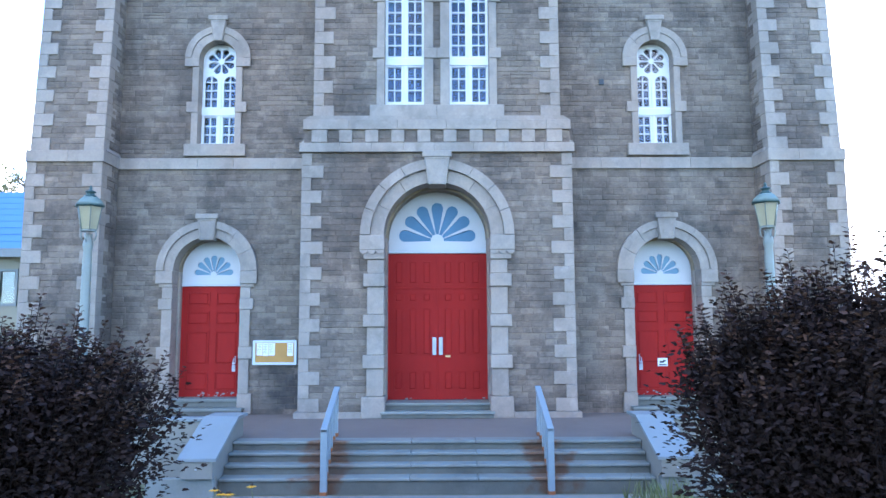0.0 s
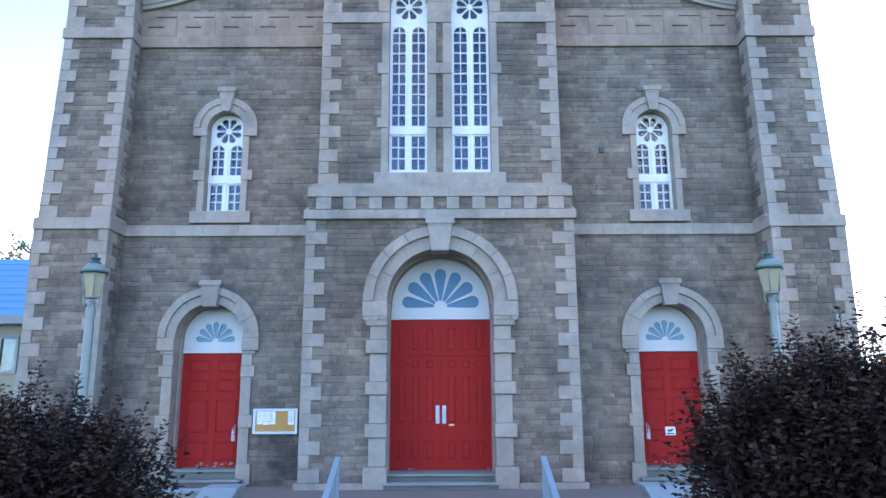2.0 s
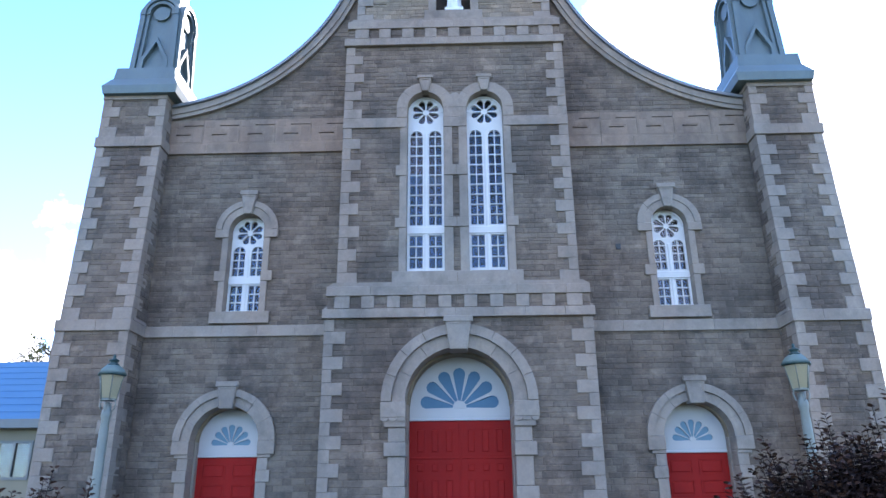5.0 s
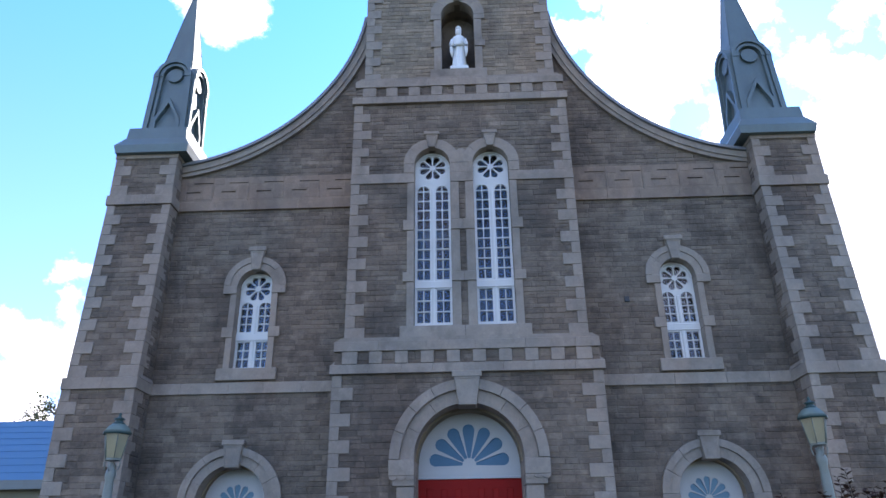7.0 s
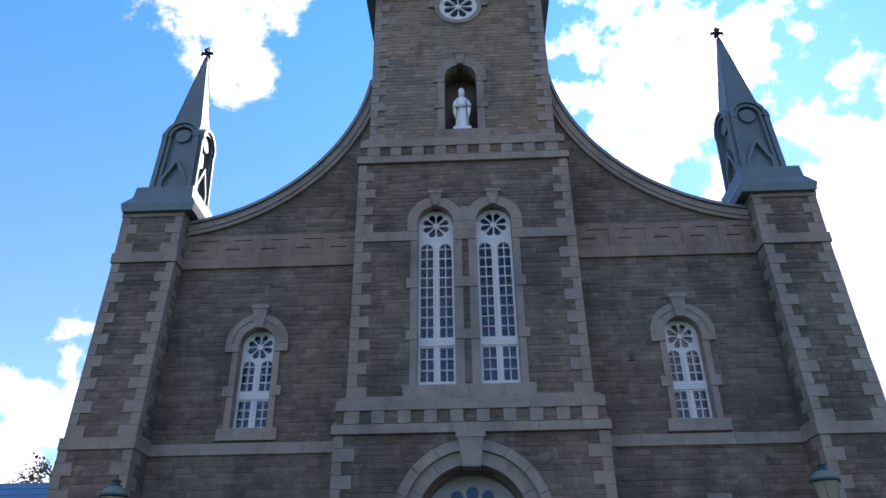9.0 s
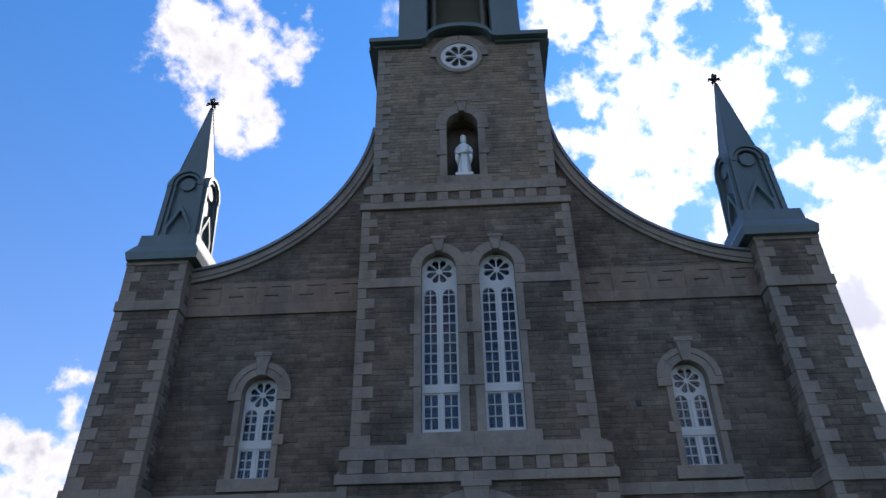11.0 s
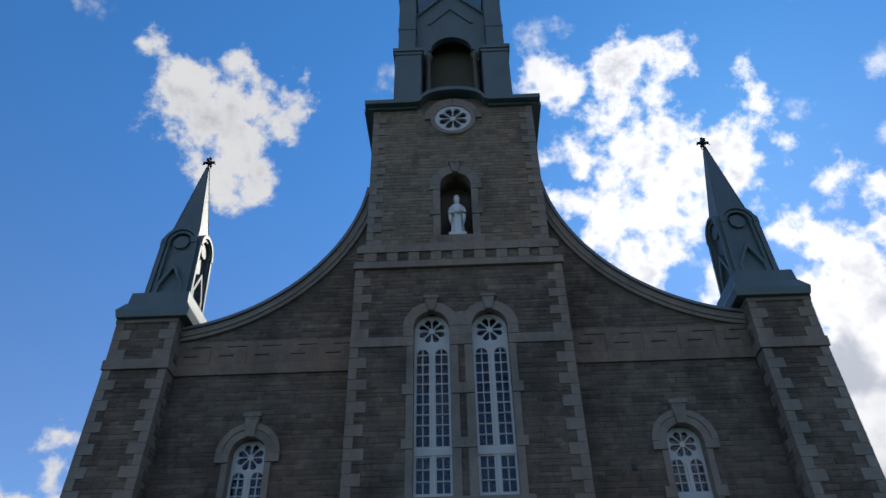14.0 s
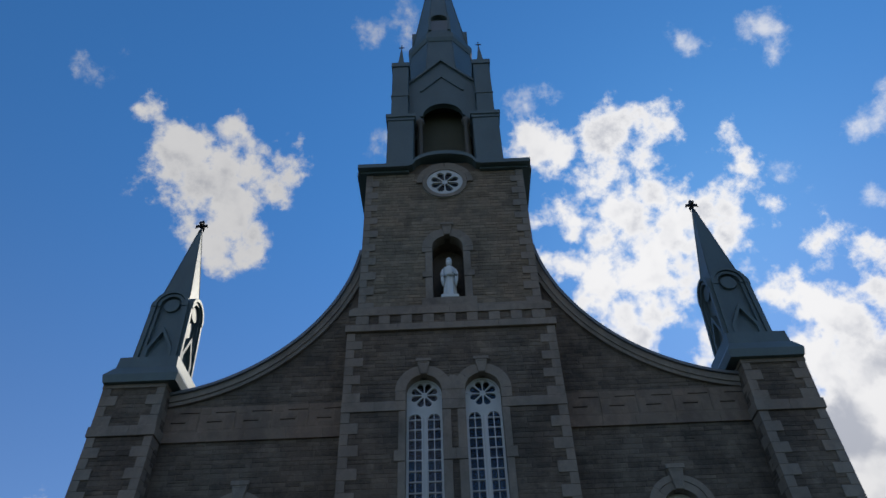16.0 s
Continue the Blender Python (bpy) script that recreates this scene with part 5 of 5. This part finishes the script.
# ---- handrails
def handrail(e):
    x = e * 1.72
    r = thing("handrail", "pale blue-white painted steel handrail, rusted at its feet", "handrail", group="handrails on the steps")
    bm = bmesh.new()
    pts = [(-4.55, 0.90), (-3.18, 1.43)]
    for y0, z0, y1, z1 in ((pts[0][0], pts[0][1], pts[1][0], pts[1][1]),):
        v = [bm.verts.new((x + dx, y, z + dz)) for (y, z) in pts for dx in (-0.05, 0.05) for dz in (-0.05, 0.0)]
        for q in ((0, 1, 3, 2), (4, 6, 7, 5), (0, 4, 5, 1), (2, 3, 7, 6), (0, 2, 6, 4), (1, 5, 7, 3)):
            bm.faces.new([v[i] for i in q])
    bmesh.ops.bevel(bm, geom=list(bm.edges), offset=0.008, segments=1, affect="EDGES")
    part("top_rail", bm, RAIL, r)
    for i, (y, zb) in enumerate(((-4.50, -0.09), (-4.30, 0.16), (-4.08, 0.31), (-3.86, 0.455), (-3.60, 0.60), (-3.24, 0.60))):
        zt = 0.90 + (y + 4.55) / 1.37 * 0.53 - 0.05
        hw = 0.05 if i == 0 else 0.034
        part("post", BX(x - hw, x + hw, y - hw, y + hw, zb + 0.05, zt + 0.02, bev=0.006), RAIL, r)
        part("rusted_foot", BX(x - hw - 0.006, x + hw + 0.006, y - hw - 0.006, y + hw + 0.006, zb, zb + 0.06, bev=0.006), RUST, r, "rusted foot of a post")

for e in (-1, 1):
    handrail(e)

# ---- lamp posts
def lamp_post(x, y, zt):
    p = thing("lamp_post", "pale green painted lamp post with a four-sided glass lantern", "lamp post", group="lamp posts before the church")
    k = zt - 4.92
    bm = lathe(bmesh.new(), x, y, [(0.16, -0.2), (0.16, 0.25), (0.12, 0.35), (0.10, 0.9), (0.09, 1.0), (0.078, 3.6 + k), (0.066, 3.80 + k), (0.084, 3.86 + k), (0.088, 3.92 + k), (0.07, 3.99 + k), (0.05, 4.02 + k), (0.03, 4.12 + k)], 14)
    part("post", bm, LAMPG, p)
    bm = bmesh.new()
    for q in (-1, 1):
        tube(bm, [(x + q * 0.03, y, 3.92 + k), (x + q * 0.12, y, 4.0 + k), (x + q * 0.14, y, 4.10 + k), (x + q * 0.10, y, 4.16 + k)], 0.012, 6)
        tube(bm, [(x, y + q * 0.03, 3.92 + k), (x, y + q * 0.12, 4.0 + k), (x, y + q * 0.13, 4.12 + k)], 0.012, 6)
    part("bracket", bm, LAMPG, p)
    lan = thing("lantern", "", "")
    lan.parent = p
    z0, z1 = 4.16 + k, 4.60 + k
    part("glazing", frustum(bmesh.new(), x, y, z0 + 0.02, z1, 0.135, 0.215, 6, 0), LAMPGL, lan, "cloudy yellowish lantern glass")
    bm = bmesh.new()
    for q in range(6):
        ca, sa = math.cos(math.tau * q / 6), math.sin(math.tau * q / 6)
        tube(bm, [(x + ca * 0.14, y + sa * 0.14, z0), (x + ca * 0.22, y + sa * 0.22, z1)], 0.009, 5)
    frustum(bm, x, y, z0 - 0.015, z0 + 0.02, 0.145, 0.145, 6, 0)
    part("lantern_frame", bm, LAMPG, lan)
    part("rim", lathe(bmesh.new(), x, y, [(0.22, z1 - 0.02), (0.262, z1 - 0.012), (0.262, z1 + 0.018), (0.22, z1 + 0.025)], 6), LAMPD, lan)
    part("cap", lathe(bmesh.new(), x, y, [(0.25, z1 + 0.02), (0.235, z1 + 0.055), (0.17, z1 + 0.13), (0.115, z1 + 0.165)], 6), LAMPC, lan, "weathered green copper cap")
    bm = lathe(bmesh.new(), x, y, [(0.105, z1 + 0.16), (0.105, z1 + 0.185), (0.075, z1 + 0.20), (0.06, z1 + 0.235), (0.095, z1 + 0.25), (0.09, z1 + 0.265), (0.04, z1 + 0.285), (0.02, z1 + 0.32), (0.03, z1 + 0.335), (0.0, z1 + 0.38)], 14)
    part("finial", bm, LAMPD, lan)


lamp_post(-6.19, -3.0, 4.92)
lamp_post(5.91, -3.0, 4.95)

# ---- notice board between the doors
nb = thing("notice_board", "aluminium-framed notice board with papers on cork, fixed to the wall", "notice board")
bx0, bx1, bz0, bz1, by = -3.97, -3.03, 1.65, 2.17, -0.10
part("case", BX(bx0, bx1, by + 0.02, 0.0, bz0, bz1), STEEL, nb)
part("cork", BX(bx0 + 0.05, bx1 - 0.05, by + 0.008, by + 0.018, bz0 + 0.05, bz1 - 0.05), CORK, nb)
part("frame", slab([[(bx0, bz0), (bx1, bz0), (bx1, bz1), (bx0, bz1)], [(bx0 + 0.05, bz0 + 0.05), (bx1 - 0.05, bz0 + 0.05), (bx1 - 0.05, bz1 - 0.05), (bx0 + 0.05, bz1 - 0.05)]], by - 0.015, by + 0.04), STEEL, nb)
for a, b, c, d in ((0.08, 0.20, 0.20, 0.46), (0.21, 0.33, 0.19, 0.46), (0.34, 0.47, 0.20, 0.46), (0.74, 0.86, 0.19, 0.46)):
    pp = part("notice", BX(bx0 + a, bx0 + b, by + 0.002, by + 0.006, bz0 + c, bz0 + d), PAPER, nb)
    bm = bmesh.new()
    for r in range(6):
        box(bm, bx0 + a + 0.012, bx0 + b - rng.uniform(0.012, 0.05), by + 0.0005, by + 0.0022, bz0 + d - 0.035 - r * 0.035, bz0 + d - 0.027 - r * 0.035)
    part("print_line", bm, INK, pp)

# ---- notice on the side door
sg = thing("door_notice", "small white notice with a black picture on the red door", "notice")
part("sheet", BX(5.03 - 0.13, 5.03 + 0.09, 0.436, 0.44, 1.56, 1.74), PAPER, sg)
bm = bmesh.new()
prism(bm, [(4.93, 1.58), (5.08, 1.58), (5.10, 1.60), (4.93, 1.61)], 0.432, 0.437)
prism(bm, [(4.94, 1.64), (5.02, 1.63), (5.09, 1.69), (5.03, 1.70), (5.0, 1.67), (4.95, 1.69)], 0.432, 0.437)
part("printed_shape", bm, INK, sg)


# ---- statue in the niche, one plain mesh
def statue(cx, cy, z):
    bm = BX(cx - 0.24, cx + 0.24, cy - 0.2, cy + 0.2, z, z + 0.1, bev=0.012)
    prof = [(0.175, 0.10), (0.18, 0.18), (0.165, 0.4), (0.155, 0.65), (0.16, 0.85), (0.175, 1.0), (0.18, 1.08), (0.155, 1.16), (0.08, 1.215), (0.05, 1.25)]
    n = 36
    rings = []
    for r, h in prof:
        fold = 0.018 if h < 0.95 else 0.005
        rings.append([bm.verts.new((cx + (r + fold * math.sin(9 * a) + fold * 0.6 * math.sin(5 * a + 4 * h)) * math.cos(a), cy + (r * 0.75 + fold * math.sin(7 * a + 2)) * math.sin(a), z + h)) for a in [math.tau * i / n for i in range(n)]])
    for a, b in zip(rings, rings[1:]):
        for i in range(n):
            bm.faces.new((a[i], a[(i + 1) % n], b[(i + 1) % n], b[i])).smooth = True
    bm.faces.new(rings[-1])
    lathe(bm, cx, cy - 0.01, [(0.045, z + 1.22), (0.075, z + 1.28), (0.085, z + 1.35), (0.075, z + 1.41)], 14)
    lathe(bm, cx, cy, [(0.08, z + 1.40), (0.09, z + 1.43), (0.078, z + 1.50), (0.02, z + 1.57)], 14)
    # a cape over the shoulders and bent sleeves
    lathe(bm, cx, cy, [(0.175, z + 0.80), (0.185, z + 0.86), (0.178, z + 1.02), (0.16, z + 1.12), (0.085, z + 1.20)], 20)
    for q in (-1, 1):
        tube(bm, [(cx + q * 0.165, cy, z + 1.1), (cx + q * 0.205, cy - 0.04, z + 0.92), (cx + q * 0.185, cy - 0.13, z + 0.78), (cx + q * 0.09, cy - 0.19, z + 0.84 + 0.06 * q)], [0.05, 0.055, 0.052, 0.038], 10)
        tube(bm, [(cx + q * 0.19, cy - 0.10, z + 0.80), (cx + q * 0.195, cy - 0.11, z + 0.62), (cx + q * 0.18, cy - 0.10, z + 0.45)], [0.05, 0.045, 0.015], 8)
    bmesh.ops.triangulate(bm, faces=[f for f in bm.faces if len(f.verts) > 4])
    ob = part("statue", bm, STATUE)
    tagged(ob, "white-painted robed statue standing in the stone niche", "statue")


statue(0.02, -0.27, 14.275)


# ---------------------------------------------------------------- plants
def leaf_cloud(centres, normals_up, size, rnd, parent, name, mat, lobes=True):
    """Many single folded leaves at the given places, in one mesh."""
    verts, faces = [], []
    for c, up in zip(centres, normals_up):
        ln = size * rnd.uniform(0.7, 1.3)
        wd = ln * rnd.uniform(0.55, 0.8)
        d = (Vector((rnd.gauss(0, 1), rnd.gauss(0, 1), rnd.gauss(0, 0.6))) + up).normalized()
        s = d.cross(Vector((rnd.gauss(0, 0.5), rnd.gauss(0, 0.5), 1))).normalized()
        nrm = s.cross(d)
        k = len(verts)
        p = Vector(c)
        dr = rnd.uniform(0.05, 0.25) * ln
        verts += [tuple(p), tuple(p + d * ln * 0.30 + s * wd * 0.5 + nrm * dr * 0.6), tuple(p + d * ln * 0.55 + s * wd * 0.30 + nrm * dr * 0.3), tuple(p + d * ln * 0.68 + s * wd * 0.36 + nrm * dr * 0.3),
                  tuple(p + d * ln - nrm * dr * 0.6), tuple(p + d * ln * 0.68 - s * wd * 0.36 + nrm * dr * 0.3), tuple(p + d * ln * 0.55 - s * wd * 0.30 + nrm * dr * 0.3), tuple(p + d * ln * 0.30 - s * wd * 0.5 + nrm * dr * 0.6)]
        faces += [(k, k + 1, k + 2, k + 3, k + 4), (k, k + 4, k + 5, k + 6, k + 7)]
    me = bpy.data.meshes.new(name)
    me.from_pydata(verts, [], faces)
    me.materials.append(mat)
    ob = new(name, me)
    ob.parent = parent
    tagged(ob, kind="stuff")
    return ob


def bush(cx, cy, z0, rx, ry, top, seed, n_shoots, n_leaves, size, rim, belly):
    """A dense purple-leaved shrub: many upright shoots that carry leaves, young ones at the tips."""
    r = random.Random(seed)
    b = thing("shrub", "dense dark purple-leaved shrub with reddish young shoots", "shrub", group="shrubs before the church")
    old, oup, young, yup = [], [], [], []
    stems = bmesh.new()
    h = top - z0
    for i in range(n_shoots):
        a, q = r.uniform(0, math.tau), math.sqrt(r.random())
        lean = Vector((math.cos(a) * rx * q, math.sin(a) * ry * q, 0))
        hh = h * (rim + (1 - rim) * math.sqrt(max(0, 1 - q * q))) * r.uniform(0.80, 1.0) * (1.10 if r.random() < 0.10 else 1.0)
        base = Vector((cx + lean.x * 0.25, cy + lean.y * 0.25, z0))
        tip = Vector((cx + lean.x * r.uniform(0.9, 1.12), cy + lean.y * r.uniform(0.9, 1.12), z0 + hh))
        mid_ = (base + tip) / 2 + Vector((lean.x * belly, lean.y * belly, 0)) + Vector((r.gauss(0, 0.05), r.gauss(0, 0.05), 0))
        pts = [base, mid_, tip]

        def at(t):
            return base * (1 - t) ** 2 + mid_ * 2 * t * (1 - t) + tip * t * t

        tube(stems, [at(0), at(0.35), at(0.7), at(1.0)], [0.010, 0.008, 0.005, 0.002], 4)
        span = (tip - mid_).length * 2
        side = Vector((r.gauss(0, 1), r.gauss(0, 1), 0)).normalized()
        reach = r.uniform(0.16, 0.42) if q < 0.9 else 0.2
        for j in range(int(reach / 0.03)):
            t = 1 - j * 0.03 / span
            p = at(t)
            side = Vector((-side.y, side.x, 0)) + Vector((r.gauss(0, 0.25), r.gauss(0, 0.25), 0))
            side.normalize()
            for sg in (-1, 1):
                out = side * sg * 3.0 + Vector((0, 0, 1.6 - 0.12 * j))
                (young if j < 5 else old).append(p + side * sg * 0.006)
                (yup if j < 5 else oup).append(out * 1.6)
        m = n_leaves // n_shoots
        for j in range(m):
            t = 0.12 + 0.80 * (j / m) ** 0.95
            p = at(t)
            rad = 0.20 * (1 - t) + 0.05 + (0.05 if t < 0.85 else 0)
            off = Vector((r.gauss(0, rad), r.gauss(0, rad), r.gauss(0, rad * 0.7)))
            if t > 0.93:
                off *= 0.35
            d = Vector((off.x * 6, off.y * 6, 0.3))
            if t > 0.93 and r.random() < 0.8:
                young.append(p + off)
                yup.append(d + Vector((0, 0, 0.4)))
            else:
                old.append(p + off)
                oup.append(d)
    part("stem", stems, TWIG, b)
    leaf_cloud(old, oup, size, r, b, "foliage", LEAF)
    leaf_cloud(young, yup, size * 0.85, r, b, "young_foliage", LEAFN)


bush(-3.30, -10.45, 0.35, 1.47, 1.0, 2.57, 11, 460, 76000, 0.050, 0.74, 0.12)
bush(3.17, -10.55, 0.35, 1.44, 1.0, 2.95, 12, 520, 95000, 0.052, 0.70, 0.20)


# ---- black-eyed flowers and grass blades by the steps
def flower(x, y, h, seed):
    r = random.Random(seed)
    z0 = ground_z(x, y)
    f = thing("flower", "yellow coneflower with a dark centre on a thin stem", "flower", group="coneflowers by the path")
    bm = tube(bmesh.new(), [(x, y, z0), (x + 0.02, y, z0 + h * 0.6), (x, y - 0.01, z0 + h)], 0.006, 5)
    part("stem", bm, GREEN, f)
    bm = bmesh.new()
    for i in range(11):
        a = math.tau * i / 11
        u, v = Vector((math.cos(a), math.sin(a), -0.25)), Vector((-math.sin(a), math.cos(a), 0))
        c = Vector((x, y, z0 + h))
        q = [bm.verts.new(c + u * p + v * w) for p, w in ((0.015, -0.008), (0.05, -0.014), (0.075, 0), (0.05, 0.014), (0.015, 0.008))]
        bm.faces.new(q)
    part("petals", bm, PETAL, f)
    part("head", lathe(bmesh.new(), x, y, [(0.016, z0 + h - 0.01), (0.02, z0 + h + 0.005), (0.012, z0 + h + 0.022), (0.0, z0 + h + 0.028)], 8), SEED, f)


for i, (x, y, h) in enumerate(((-2.86, -6.15, 0.40), (-2.76, -6.2, 0.36), (-2.70, -6.12, 0.34), (-2.63, -6.25, 0.37), (-2.40, -6.08, 0.43), (-2.9, -6.3, 0.3))):
    flower(x, y, h + 0.06, i)
r = random.Random(5)
bm = bmesh.new()
for i in range(260):
    side = r.random() < 0.45
    x, y = (r.uniform(-3.4, -2.2), r.uniform(-6.7, -6.0)) if side else (r.uniform(2.7, 3.6), r.uniform(-5.6, -4.9))
    z0 = ground_z(x, y)
    h = r.uniform(0.12, 0.30) if side else r.uniform(0.15, 0.42)
    a = r.uniform(0, math.tau)
    u = Vector((math.cos(a), math.sin(a), 0)) * 0.012
    lean = Vector((r.gauss(0, 0.08), r.gauss(0, 0.08), 0))
    p = Vector((x, y, z0))
    v = [bm.verts.new(p - u), bm.verts.new(p + u), bm.verts.new(p + lean * 0.4 + u * 0.8 + Vector((0, 0, h * 0.6))), bm.verts.new(p + lean + Vector((0, 0, h))), bm.verts.new(p + lean * 0.4 - u * 0.8 + Vector((0, 0, h * 0.6)))]
    bm.faces.new(v)
tagged(part("grass_tufts", bm, GREEN), "tufts of long green grass beside the steps", "grass", kind="stuff")


# ---------------------------------------------------------------- neighbouring house and tree
house = thing("house", "low pale house with a blue sheet-metal roof", "house")
part("wall", slab([[(-32, -0.3), (-10.2, -0.3), (-10.2, 5.0), (-32, 5.0)], [(-15.05, 3.2), (-13.85, 3.2), (-13.85, 4.42), (-15.05, 4.42)]], 8.0, 8.25), SIDING, house)
bm = bmesh.new()
v = [bm.verts.new(p) for p in ((-32.4, 7.6, 4.92), (-9.9, 7.6, 4.92), (-9.9, 11.6, 7.55), (-32.4, 11.6, 7.55), (-32.4, 7.6, 5.06), (-9.9, 7.6, 5.06), (-9.9, 11.6, 7.7), (-32.4, 11.6, 7.7))]
for q in ((0, 1, 2, 3), (4, 7, 6, 5), (0, 4, 5, 1), (1, 5, 6, 2), (2, 6, 7, 3), (3, 7, 4, 0)):
    bm.faces.new([v[i] for i in q])
roof = part("roof", bm, ROOFB, house)
for i in range(1, 9):
    t = i / 9
    y, z = 7.6 + 4.0 * t, 5.06 + 2.64 * t
    part("roof_lap", BX(-32.3, -9.95, y - 0.01, y + 0.03, z - 0.004, z + 0.005), ROOFB, roof)
part("fascia", BX(-32.4, -9.9, 7.5, 7.6, 4.78, 5.06), CHEEK, house)
part("back_wall", BX(-32, -10.2, 14.8, 15.0, -0.3, 5.0), SIDING, house)
hw = part("window_frame", slab([[(-15.05, 3.2), (-13.85, 3.2), (-13.85, 4.42), (-15.05, 4.42)], [(-14.97, 3.3), (-14.48, 3.3), (-14.48, 4.34), (-14.97, 4.34)], [(-14.42, 3.3), (-13.93, 3.3), (-13.93, 4.34), (-14.42, 4.34)]], 7.96, 8.06), CHEEK, house)
part("pane", BX(-15.0, -13.9, 8.02, 8.03, 3.25, 4.4), GLASS, hw).visible_shadow = False
part("curtain", BX(-15.0, -13.9, 8.12, 8.14, 3.2, 4.4), DARK, house)
part("shutter", BX(-15.5, -15.08, 7.94, 8.0, 3.15, 4.47, bev=0.01), SHUTTER, house)


def tree(x, y, h, seed):
    r = random.Random(seed)
    t = thing("tree", "thin-leaved tree rising behind the house", "tree")
    bm = tube(bmesh.new(), [(x, y, -0.3), (x + 0.1, y, h * 0.4), (x, y + 0.1, h * 0.8), (x + 0.1, y, h)], [0.22, 0.17, 0.08, 0.02], 8)
    ends = []
    for i in range(26):
        z = h * r.uniform(0.35, 0.95)
        a = r.uniform(0, math.tau)
        ln = (h - z) * 0.45 + 0.5
        tip = Vector((x + math.cos(a) * ln, y + math.sin(a) * ln, z + ln * 0.6))
        tube(bm, [(x, y, z), tuple((Vector((x, y, z)) + tip) / 2 + Vector((0, 0, 0.1))), tuple(tip)], [0.05, 0.03, 0.01], 5)
        ends.append((Vector((x, y, z)), tip))
    part("trunk", bm, BARK, t)
    pts, ups = [], []
    for a, b in ends:
        for k in range(110):
            q = r.uniform(0.4, 1.05)
            pts.append(a.lerp(b, q) + Vector((r.gauss(0, 0.28), r.gauss(0, 0.28), r.gauss(0, 0.25))))
            ups.append(Vector((0, 0, -0.3)))
    leaf_cloud(pts, ups, 0.16, r, t, "crown", GREEN)


tree(-21.25, 20.5, 10.5, 3)

# small iron vent in the side wall
vent = thing("wall_vent", "small dark iron vent set in the stone wall", "vent")
part("vent_frame", BX(3.66, 3.77, -0.045, 0.05, 7.87, 8.00, bev=0.006), CROSS, vent)
